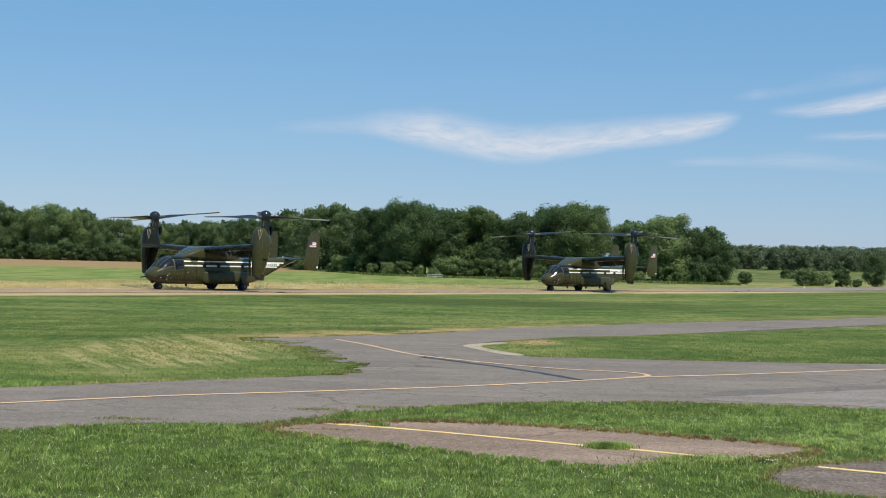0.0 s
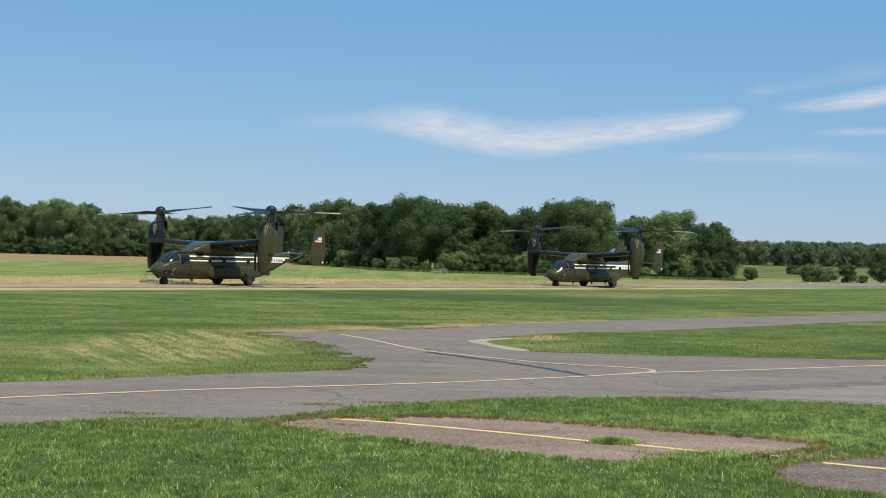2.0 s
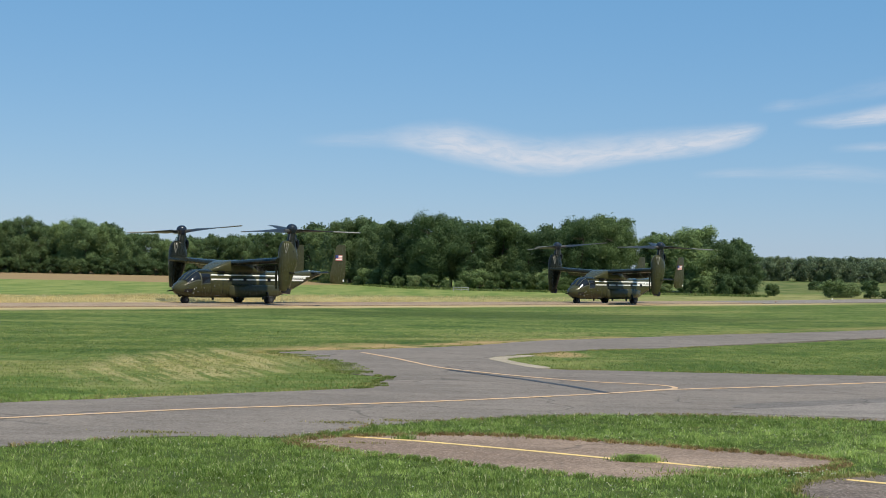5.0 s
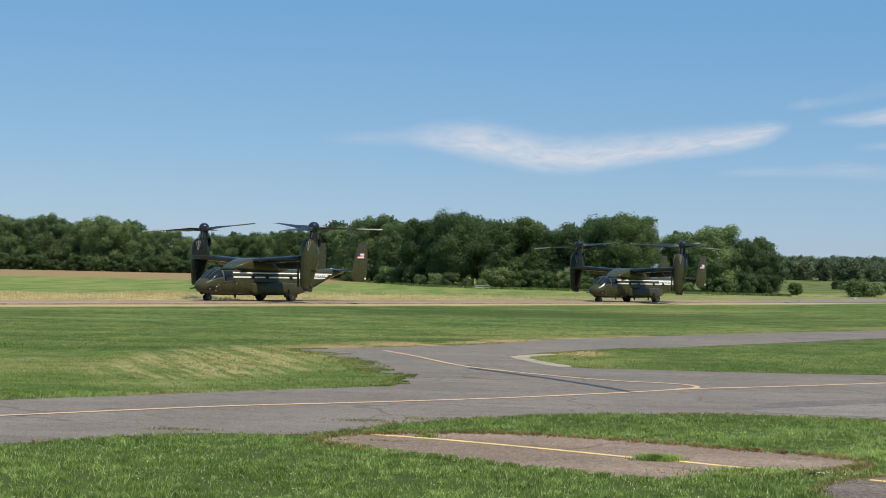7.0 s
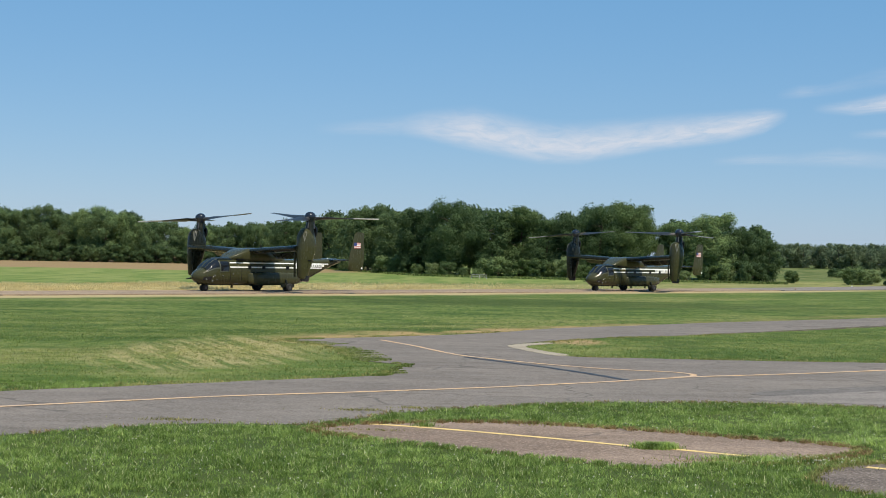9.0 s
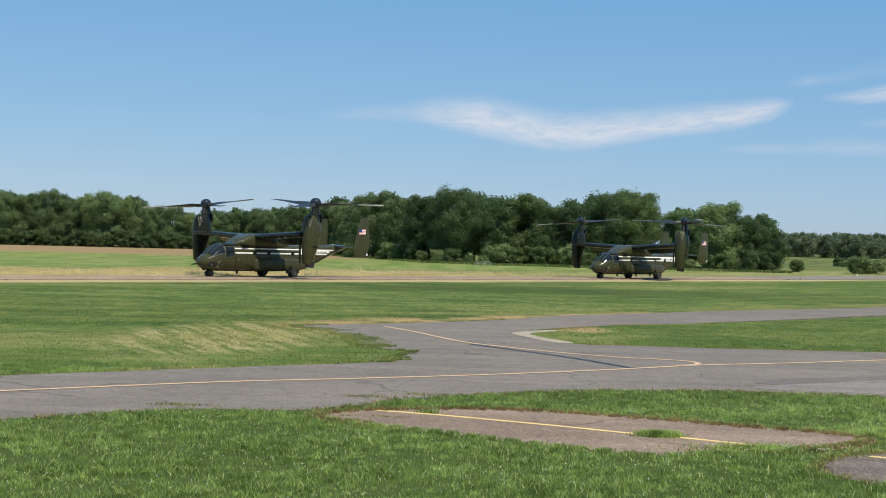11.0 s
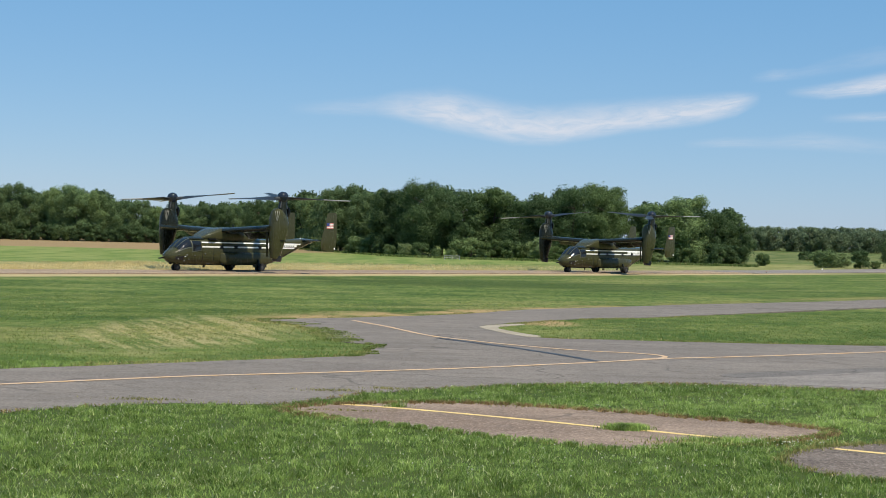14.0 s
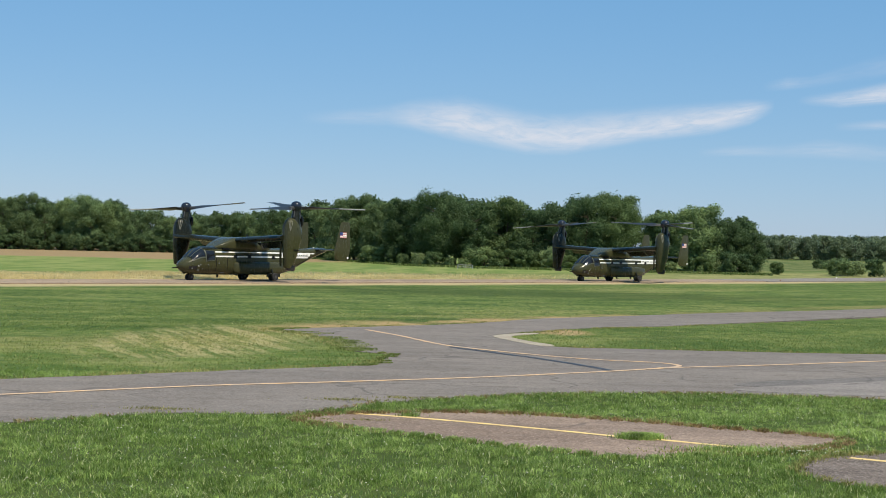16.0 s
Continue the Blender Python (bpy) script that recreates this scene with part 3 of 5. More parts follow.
def lawn():
    rng = np.random.default_rng(4)
    pads = (TAXI_RING, PAD_RING, CORNER_RING)
    # the lawn in front of the camera
    n, tufts = 340000, 15000
    ty = 14.5 + 16.5 * rng.uniform(0, 1, tufts)
    tx = rng.uniform(-1, 1, tufts) * (0.345 * ty + 0.9) - 0.012 * ty
    wide, tall = rng.uniform(0.025, 0.085, tufts), rng.uniform(0.6, 1.35, tufts)
    k = rng.integers(0, tufts, n)
    x, y = tx[k] + rng.normal(0, 1, n) * wide[k], ty[k] + rng.normal(0, 1, n) * wide[k]
    free = ~(inside(pads[0], x, y) | inside(pads[1], x, y) | inside(pads[2], x, y))
    clump = np.sin(x * 2.1 + 1.7 * np.sin(y * 1.7)) + np.sin(y * 2.3 + 1.3 * np.sin(x * 1.9))
    free &= rng.uniform(-3.2, 1.6, n) < clump + 0.6
    high = (0.066 * tall[k] * (1 + 0.15 * clump))[free]
    blades("lawn_grass", x[free], y[free], 0.0, high, 0.0105, BLADE, "long green lawn grass with clover", rng, 0.95)
    # blades that creep over the edges of the paving
    for ring, count in ((TAXI_RING, 9000), (PAD_RING, 9000), (CORNER_RING, 4000)):
        r = np.array(ring)
        k = rng.integers(0, len(r), count)
        ex, ey = r[k, 0] + rng.normal(0, 0.07, count), r[k, 1] + rng.normal(0, 0.07, count)
        near = (ey < 50) & (np.hypot(ex - 1.7, ey - 47) > 3.6)
        if ring is TAXI_RING:
            k = rng.integers(0, len(r), 60000)
            wx, wy = r[k, 0] + rng.normal(0, 0.35, 60000), r[k, 1] + rng.normal(0, 0.4, 60000)
            ok = ~inside(ring, wx, wy) & (wy > 28) & (wy < 60) & (np.sin(wx * 1.1 + wy * 0.7) > -0.5) & (np.hypot(wx - 1.7, wy - 47) > 3.6)
            blades("verge_grass", wx[ok], wy[ok], 0.005, 0.06, 0.022, VERGE, "yellowed grass along the edge of the taxiway", rng, 0.9)
        blades("verge_grass", ex[near], ey[near], 0.01, 0.07, 0.014, VERGE if ring is not PAD_RING else BLADE, "ragged grass along the edge of the paving", rng, 0.9)
    # fingers of grass that creep over the junction's edge
    q = np.array(TAXI_RING)
    q = q[(q[:, 0] < -1.6) & (q[:, 0] > -7.2) & (q[:, 1] > 34.5) & (q[:, 1] < 50.5)]
    fx, fy = [], []
    for k in rng.integers(0, len(q), 46):
        long = rng.uniform(0.3, 1.1) if q[k, 0] < -3.2 else rng.uniform(0.1, 0.35)
        f = rng.uniform(-0.4, 1, 130)
        fx.append(q[k, 0] + f * long)
        fy.append(q[k, 1] + f * long * 0.15 + rng.normal(0, 0.1, 130) * (1.1 - np.abs(f)))
    blades("finger_grass", np.concatenate(fx), np.concatenate(fy), 0.014, 0.05, 0.022, MOWN, "fingers of green grass creeping over the asphalt", rng, 1.0)
    # tufts in the cracks
    cx, cy = [], []
    for mx, my, sx, sy, c in ((2.62, 21.8, 0.15, 0.085, 2600), (-1.0, 24.0, 0.1, 0.05, 160), (3.9, 20.6, 0.4, 0.12, 900)):
        cx.append(rng.normal(mx, sx, c))
        cy.append(rng.normal(my, sy, c))
    blades("crack_tuft", np.concatenate(cx), np.concatenate(cy), 0.012, 0.1, 0.012, BLADE, "green tufts growing from cracks in the pad", rng, 0.8)
    cx, cy = [], []
    for mx, my, sx, sy, c in ((-2.2, 26.4, 0.35, 0.1, 260), (-1.2, 27.0, 0.3, 0.08, 200), (-5.3, 24.2, 0.35, 0.1, 220), (3.6, 20.4, 0.5, 0.12, 500), (5.0, 20.75, 0.5, 0.3, 900), (-1.7, 23.3, 0.22, 0.03, 60), (-2.4, 23.3, 0.2, 0.04, 60), (2.3, 24.45, 0.9, 0.06, 260)):
        cx.append(rng.normal(mx, sx, c))
        cy.append(rng.normal(my, sy, c))
    blades("yellow_tuft", np.concatenate(cx), np.concatenate(cy), 0.012, 0.05, 0.014, VERGE, "low yellowish weeds on the asphalt edge", rng, 1.0)
    k = rng.integers(0, len(PAD_RING), 3500)
    r = np.array(PAD_RING)
    blades("verge_grass", r[k, 0] + rng.normal(0, 0.06, 3500), r[k, 1] + rng.normal(0, 0.06, 3500), 0.012, 0.04, 0.012, VERGE, "dead grass along the edge of the old pad", rng, 1.2)
    # dead thatch where the lawn meets the old pad and the near edge of the taxiway
    k = np.array([i for i in range(len(r)) if r[i, 1] > 22.3 or r[i, 0] > 4.5])
    k = rng.choice(k, 9000)
    tx, ty = r[k, 0] + rng.normal(0, 0.06, 9000), r[k, 1] + rng.normal(-0.06, 0.09, 9000)
    blades("thatch", tx, ty, 0.014, 0.06, 0.016, THATCH, "dead brown thatch along the old pad's edge", rng, 1.4)
    q = np.array(TAXI_RING)
    q = q[(q[:, 1] > 22) & (q[:, 1] < 29.8) & (q[:, 0] > -8) & (q[:, 0] < 9)]
    k = rng.integers(0, len(q), 1600)
    tx, ty = q[k, 0] + rng.normal(0, 0.07, 1600), q[k, 1] + rng.normal(0, 0.1, 1600)
    ok = np.sin(tx * 1.7) + np.sin(tx * 0.6 + 1) > -0.3
    blades("thatch", tx[ok], ty[ok], 0.014, 0.05, 0.016, THATCH, "dead brown thatch along the taxiway's edge", rng, 1.2)
    # the mown grass past the taxiway
    n = 150000
    y = 27 + 86 * rng.uniform(0, 1, n) ** 1.25
    x = rng.uniform(-1, 1, n) * (0.345 * y + 1) - 0.012 * y
    free = ~inside(pads[0], x, y) & ~inside(CONCRETE_RING, x, y) & (np.hypot((x + 8.0) * 0.27, (y - 43) * 0.105) > 0.75 + 0.35 * rng.uniform(0, 1, n))
    v = -UY * x + UX * y
    free &= (v < 82) & ((np.abs(v - 38.6) > 1.6) | (rng.uniform(0, 1, n) < 0.25))
    free &= rng.uniform(0, 1, n) < np.clip((74 - y) / 20, 0, 1)
    near = np.clip((56 - y[free]) / 12, 0, 1)
    blades("mown_grass", x[free], y[free], 0.0, 0.038 + 0.012 * near, 0.02 * (y[free] / 40) ** 1.2, MOWN, "short mown green airfield grass", rng, 2.2 - 1.1 * near)
    n = 11000
    x, y = rng.normal(-8.0, 1.9, n), rng.normal(43, 4.5, n)
    free = ~inside(pads[0], x, y)
    blades("dry_grass", x[free], y[free], 0.0, 0.028, 0.03, DRY_BLADE, "dry yellowed mown grass", rng, 2.6)
    # tall straw behind the far taxiway
    n = 190000
    u, v = 15 + 215 * rng.uniform(0, 1, n) ** 1.5, 98.3 + 27 * rng.uniform(0, 1, n) ** 1.15
    keep = rng.uniform(0, 1, n) < np.clip((150 - u) / 60, 0.0, 1) * np.clip(0.75 + 0.5 * np.sin(u * 0.31 + 2 * np.sin(v * 0.4)) + 0.3 * np.sin(u * 1.1), 0.15, 1)
    u, v = u[keep], v[keep]
    x, y = UX * u - UY * v, UY * u + UX * v
    z = 0.25 * np.log1p(np.exp((y - 205) / 20.0))
    tallness = 0.16 + 0.16 * np.clip(np.sin(u * 0.23 + 1.5 * np.sin(v * 0.5)) + 0.6 * np.sin(u * 0.71), 0, 1.4)
    blades("straw_grass", x, y, z, tallness, 0.028, STRAW, "tall dry straw-coloured grass", rng, 1.1)
    # weeds along the wood's edge
    n = 16000
    b = rng.uniform(-0.13, 0.21, n)
    d = np.interp(b, [-0.13, -0.1, -0.05, 0.0, 0.21], [316, 286, 252, 244, 238]) - 7 - np.abs(rng.normal(0, 2.2, n))
    x, y = b * d, d
    z = 0.25 * np.log1p(np.exp((y - 205) / 20.0))
    blades("wood_edge_weeds", x, y, z, 0.34, 0.16, WEED, "tall weeds and brambles at the foot of the wood", rng, 1.0)
    # clover heads
    n = 1500
    y = rng.uniform(15, 29, n)
    x = rng.uniform(-1, 1, n) * (0.34 * y + 0.8)
    y[:260], x[:260] = rng.normal(20.7, 0.45, 260), rng.normal(4.9, 0.7, 260)
    free = ~(inside(pads[0], x, y) | inside(pads[1], x, y) | inside(pads[2], x, y))
    free &= np.sin(x * 1.3 + y) + np.sin(y * 1.9 - x * 0.7) > rng.uniform(-1.5, 1.6, n)
    verts, faces = [], []
    for px, py in zip(x[free], y[free]):
        s, h, b = rng.uniform(0.006, 0.013), rng.uniform(0.06, 0.1), len(verts)
        verts += [(px + s, py, h), (px, py + s, h), (px - s, py, h), (px, py - s, h), (px, py, h + s), (px, py, h - s)]
        faces += [(b + i, b + (i + 1) % 4, b + 4) for i in range(4)] + [(b + (i + 1) % 4, b + i, b + 5) for i in range(4)]
    tagged(new("clover_heads", mesh_of("clover_heads", verts, faces, CLOVER)), "small white clover heads in the lawn", "flowers", kind="stuff")


lawn()


# ---- trees ----
def crown_mesh(name, height, radius, low, lobes, leaves, size, seed, material):
    """A crown of small leaf sprays on boughs that carry smaller clumps, with gaps between them."""
    rng = np.random.default_rng(seed)
    mid, half = (height + low) / 2, (height - low) / 2
    centres, radii = [], []
    boughs = max(7, lobes // 4)
    for k in range(boughs):
        a = 2.4 * k + rng.uniform(-0.5, 0.5)
        u = -0.95 + 1.9 * (k + rng.uniform(0.2, 0.8)) / boughs
        reach = math.sqrt(max(0.04, 1 - abs(u) ** 2.6)) * rng.uniform(0.4, 0.72)
        r = radius * rng.uniform(0.36, 0.54) * (1 - 0.2 * max(0, u))
        c = np.array([math.cos(a) * reach * radius, math.sin(a) * reach * radius, mid + u * half * 0.92])
        c[2] = min(c[2], height - r * rng.uniform(0.85, 1.15))
        for _ in range(5):
            d = rng.normal(0, 1, 3)
            d[2] = abs(d[2]) * 0.9 - 0.15
            d /= np.linalg.norm(d)
            rr = r * rng.uniform(0.42, 0.78)
            centres.append(c + d * r * rng.uniform(0.35, 0.7))
            radii.append(rr)
    centres, radii = np.array(centres), np.array(radii)
    share = np.repeat(np.arange(len(radii)), np.maximum(40, (leaves * lobes / len(radii) * (radii / radii.mean()) ** 1.6)).astype(int))
    # the sunny side of a tree is leafier than the side towards the wood
    back = 0.3 if height > 5 else 1.0
    share = share[(centres[share, 1] < 0.15 * radius) | (rng.uniform(0, 1, len(share)) < back)]
    n = len(share)
    d = rng.normal(0, 1, (n, 3))
    d[:, 2] = d[:, 2] * 0.85 + 0.3
    d /= np.linalg.norm(d, axis=1)[:, None]
    out = rng.uniform(0.35, 1.12, n) ** 0.7 + (rng.uniform(0, 1, n) > 0.9) * rng.uniform(0.0, 0.35, n)
    q = centres[share] + d * (radii[share] * out)[:, None]
    n1 = d + rng.normal(0, 0.45, (n, 3))
    n1 /= np.linalg.norm(n1, axis=1)[:, None]
    t = np.cross(n1, rng.normal(0, 1, (n, 3)))
    t /= np.linalg.norm(t, axis=1)[:, None] + 1e-6
    w = np.cross(n1, t)
    sz = (size * rng.uniform(0.5, 1.3, n))[:, None]
    tri = np.stack([q - t * sz, q + w * sz * rng.uniform(0.5, 0.9, (n, 1)), q + t * sz * rng.uniform(0.5, 1.0, (n, 1)) - w * sz * 0.3], axis=1)
    me = bpy.data.meshes.new(name)
    me.vertices.add(n * 3)
    me.vertices.foreach_set("co", tri.reshape(-1))
    me.loops.add(n * 3)
    me.loops.foreach_set("vertex_index", np.arange(n * 3, dtype=np.int32))
    me.polygons.add(n)
    me.polygons.foreach_set("loop_start", np.arange(0, n * 3, 3, dtype=np.int32))
    me.update(calc_edges=True)
    me.materials.append(material)
    return me


def trunk_mesh(height, radius, seed):
    rng = random.Random(seed)
    bm = bmesh.new()
    p, r = Vector((0, 0, -0.3)), 0.022 * height + 0.05
    for k in range(5):
        q = p + Vector((rng.uniform(-0.3, 0.3), rng.uniform(-0.3, 0.3), height * 0.145))
        tube(bm, p, q, r, r * 0.8, 8)
        if k:
            for _ in range(3):
                a = rng.uniform(0, 6.28)
                e = q + Vector((math.cos(a) * radius * 0.6, math.sin(a) * radius * 0.6, height * rng.uniform(0.03, 0.11)))
                tube(bm, q, e, r * 0.5, r * 0.12, 6)
        p, r = q, r * 0.8
    me = bpy.data.meshes.new("trunk")
    bm.to_mesh(me)
    bm.free()
    me.materials.append(BARK)
    return me


def tree_kind(name, height, radius, low, lobes, leaves, size, seed, material, label, category, group):
    """One tree (trunk and crown), built at the origin and used as a pattern for its copies."""
    root = tagged(new(name), label, category, group)
    for n, me in (("trunk", trunk_mesh(height, radius, seed)), ("crown", crown_mesh("crown", height, radius, low, lobes, leaves, size, seed, material))):
        new(n, me).parent = root
    root["tall"] = height
    return root


def plant(kind, x, y, height, turn, used, wide=1.0):
    k = height / kind["tall"]
    m = pose(x, y, rise(y) - 0.05, 0, 0, turn)
    if kind not in used:
        used.add(kind)
        ob = kind
        ob.matrix_basis = m
    else:
        ob = copy_thing(kind, m)
    ob.scale = (k * wide, k * wide, k)
    return ob


def woods():
    rng = random.Random(11)
    oaks = [tree_kind("oak_tree", 12, 4.8, 0.1, 85, 300, 0.21, s, OAK, "broad green deciduous tree at the wood's edge", "tree", "trees of the wood") for s in (1, 2, 3, 4, 5, 6)]
    maples = [tree_kind("maple_tree", 12, 4.6, 0.0, 85, 300, 0.21, s, HAZED_MAPLE, "bright green leafy maple in the wood, partly lightened for haze", "tree", "maples of the wood") for s in (61, 62, 63, 64)]
    inner = [tree_kind("oak_tree", 12, 4.8, 0.6, 70, 120, 0.36, s, OAK, "green deciduous tree deeper in the wood", "tree", "trees of the wood") for s in (71, 72)]
    tall = [tree_kind("oak_tree", 14, 5.6, 0.2, 95, 340, 0.21, s, OAK, "tall dark green oak above the other trees", "tree", "tall oaks") for s in (21, 22, 23)]
    fars = [tree_kind("distant_tree", 8.5, 4.0, -0.3, 60, 75, 0.36, s, HAZED_LEAF, "distant tree beyond the meadow, haze mixed into its green", "tree", "distant trees") for s in (31, 32)]
    bushes = [tree_kind("shrub", 3.2, 2.2, 0.0, 45, 120, 0.16, s, PALE_LEAF, "pale green shrub in front of the wood", "shrub", "shrubs along the wood") for s in (41, 42, 43)]
    darks = [tree_kind("shrub", 3.4, 2.0, 0.0, 45, 120, 0.17, s, OAK, "dark green shrub beside the meadow", "shrub", "dark shrubs") for s in (51, 52)]
    used = set()
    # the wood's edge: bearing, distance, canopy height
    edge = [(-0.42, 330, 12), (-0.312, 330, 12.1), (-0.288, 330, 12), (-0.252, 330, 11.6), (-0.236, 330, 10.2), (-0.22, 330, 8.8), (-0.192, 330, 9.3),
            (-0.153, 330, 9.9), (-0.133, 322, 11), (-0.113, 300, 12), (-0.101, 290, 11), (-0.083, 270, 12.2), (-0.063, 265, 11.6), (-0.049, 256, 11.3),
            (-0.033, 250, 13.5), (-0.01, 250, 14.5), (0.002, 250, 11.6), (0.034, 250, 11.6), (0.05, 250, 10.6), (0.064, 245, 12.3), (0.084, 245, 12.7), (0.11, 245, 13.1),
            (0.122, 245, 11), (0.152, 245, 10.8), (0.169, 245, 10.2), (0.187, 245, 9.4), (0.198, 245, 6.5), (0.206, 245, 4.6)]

    def canopy(b):
        for (b0, d0, h0), (b1, d1, h1) in zip(edge, edge[1:]):
            if b0 <= b <= b1:
                f = (b - b0) / (b1 - b0)
                return d0 + (d1 - d0) * f, h0 + (h1 - h0) * f
        return edge[-1][1:]

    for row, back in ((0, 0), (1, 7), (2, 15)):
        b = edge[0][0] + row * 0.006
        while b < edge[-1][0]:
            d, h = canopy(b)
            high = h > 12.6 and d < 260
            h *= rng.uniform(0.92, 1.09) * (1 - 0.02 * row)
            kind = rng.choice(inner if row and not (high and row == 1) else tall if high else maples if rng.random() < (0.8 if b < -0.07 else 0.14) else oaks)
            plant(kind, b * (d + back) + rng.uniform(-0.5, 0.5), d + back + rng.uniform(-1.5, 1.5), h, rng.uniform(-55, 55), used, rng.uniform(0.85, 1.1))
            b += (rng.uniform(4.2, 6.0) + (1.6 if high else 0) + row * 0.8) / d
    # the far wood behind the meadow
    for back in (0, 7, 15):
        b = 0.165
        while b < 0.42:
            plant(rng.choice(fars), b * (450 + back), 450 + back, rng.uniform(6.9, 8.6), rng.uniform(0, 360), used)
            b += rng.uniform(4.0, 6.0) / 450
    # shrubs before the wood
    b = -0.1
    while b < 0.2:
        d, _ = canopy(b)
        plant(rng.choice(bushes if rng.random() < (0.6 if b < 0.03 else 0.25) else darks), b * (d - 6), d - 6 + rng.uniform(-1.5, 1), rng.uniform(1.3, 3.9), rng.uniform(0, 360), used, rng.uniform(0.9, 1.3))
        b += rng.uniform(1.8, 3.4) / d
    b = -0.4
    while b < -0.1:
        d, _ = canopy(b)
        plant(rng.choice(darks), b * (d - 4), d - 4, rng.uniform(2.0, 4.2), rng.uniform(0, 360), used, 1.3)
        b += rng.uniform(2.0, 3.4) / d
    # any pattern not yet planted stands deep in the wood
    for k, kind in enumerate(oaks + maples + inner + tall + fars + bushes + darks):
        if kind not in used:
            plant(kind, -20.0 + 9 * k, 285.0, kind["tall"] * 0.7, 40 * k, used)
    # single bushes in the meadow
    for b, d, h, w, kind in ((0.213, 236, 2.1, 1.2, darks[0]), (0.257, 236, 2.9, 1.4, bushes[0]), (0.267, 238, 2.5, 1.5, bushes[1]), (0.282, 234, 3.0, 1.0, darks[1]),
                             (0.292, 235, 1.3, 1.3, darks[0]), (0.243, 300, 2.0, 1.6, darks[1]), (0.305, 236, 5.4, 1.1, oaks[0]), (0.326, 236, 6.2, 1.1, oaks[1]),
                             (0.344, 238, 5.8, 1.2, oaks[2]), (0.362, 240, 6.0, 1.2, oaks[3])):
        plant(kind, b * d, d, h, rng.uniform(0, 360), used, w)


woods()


# ---- clouds: thin sheets of ice cloud far off ----
def cloud_material(seed):
    m = bpy.data.materials.new("cirrus")
    m.use_nodes = True
    t = m.node_tree
    t.nodes.clear()
    out, mx = t.nodes.new("ShaderNodeOutputMaterial"), t.nodes.new("ShaderNodeMixShader")
    em, tr = t.nodes.new("ShaderNodeEmission"), t.nodes.new("ShaderNodeBsdfTransparent")
    em.inputs[0].default_value, em.inputs[1].default_value = (0.64, 0.68, 0.76, 1), 1.0
    uv, mp, nz = t.nodes.new("ShaderNodeTexCoord"), t.nodes.new("ShaderNodeMapping"), t.nodes.new("ShaderNodeTexNoise")
    mp.inputs["Scale"].default_value = (4.5, 4.5, 1)
    mp.inputs["Location"].default_value = (seed, seed * 0.7, 0)
    mp.inputs["Rotation"].default_value = (0, 0, 0.25)
    nz.inputs["Scale"].default_value, nz.inputs["Detail"].default_value, nz.inputs["Roughness"].default_value = 1.0, 8, 0.62
    nz.inputs["Distortion"].default_value = 0.7
    at = t.nodes.new("ShaderNodeAttribute")
    at.attribute_name = "veil"
    mr, mul = t.nodes.new("ShaderNodeMapRange"), t.nodes.new("ShaderNodeMath")
    mr.inputs[1].default_value, mr.inputs[2].default_value, mr.inputs[3].default_value, mr.inputs[4].default_value = 0.3, 0.6, 0.5, 1.05
    mul.operation = "MULTIPLY"
    L = t.links.new
    L(uv.outputs["UV"], mp.inputs[0]), L(mp.outputs[0], nz.inputs["Vector"]), L(nz.outputs["Fac"], mr.inputs[0])
    L(mr.outputs[0], mul.inputs[0]), L(at.outputs["Fac"], mul.inputs[1])
    L(mul.outputs[0], mx.inputs[0]), L(tr.outputs[0], mx.inputs[1]), L(em.outputs[0], mx.inputs[2]), L(mx.outputs[0], out.inputs[0])
    return m


def cloud(spine, seed, strength, label):
    """A ribbon of cloud: (bearing, elevation, upper reach, lower reach, density) along its spine, far away."""
    n, m = 14 * (len(spine) - 1), 16
    verts, faces, dens, uvs = [], [], [], []
    for i in range(n + 1):
        k = min(i // 14, len(spine) - 2)
        f = i / 14 - k
        f = f * f * (3 - 2 * f) * 0.4 + f * 0.6
        b, e, up, lo, d = (p + (q - p) * f for p, q in zip(spine[k], spine[k + 1]))
        for j in range(m + 1):
            v = j / m * 2 - 1
            el = e + (up * 1.3 if v > 0 else lo * 1.2) * v
            verts.append((4200 * b, 4200, 2.787 + 4200 * el))
            q = max(0.0, 1 - abs(v))
            soft = (q * q * (3 - 2 * q)) ** (0.7 if v < 0 else 0.9)
            dens.append(strength * d * soft)
            uvs.append((b * 10, v * 0.5 + el * 10))
    for i in range(n):
        for j in range(m):
            a = i * (m + 1) + j
            faces.append((a, a + 1, a + m + 2, a + m + 1))
    me = mesh_of("cloud", verts, faces, cloud_material(seed), True)
    at = me.attributes.new("veil", "FLOAT", "POINT")
    at.data.foreach_set("value", dens)
    layer = me.uv_layers.new(name="UVMap")
    for lp in me.loops:
        layer.data[lp.index].uv = uvs[lp.vertex_index]
    ob = new("cloud", me)
    ob.visible_shadow = False
    return tagged(ob, label, "cloud", kind="structure")


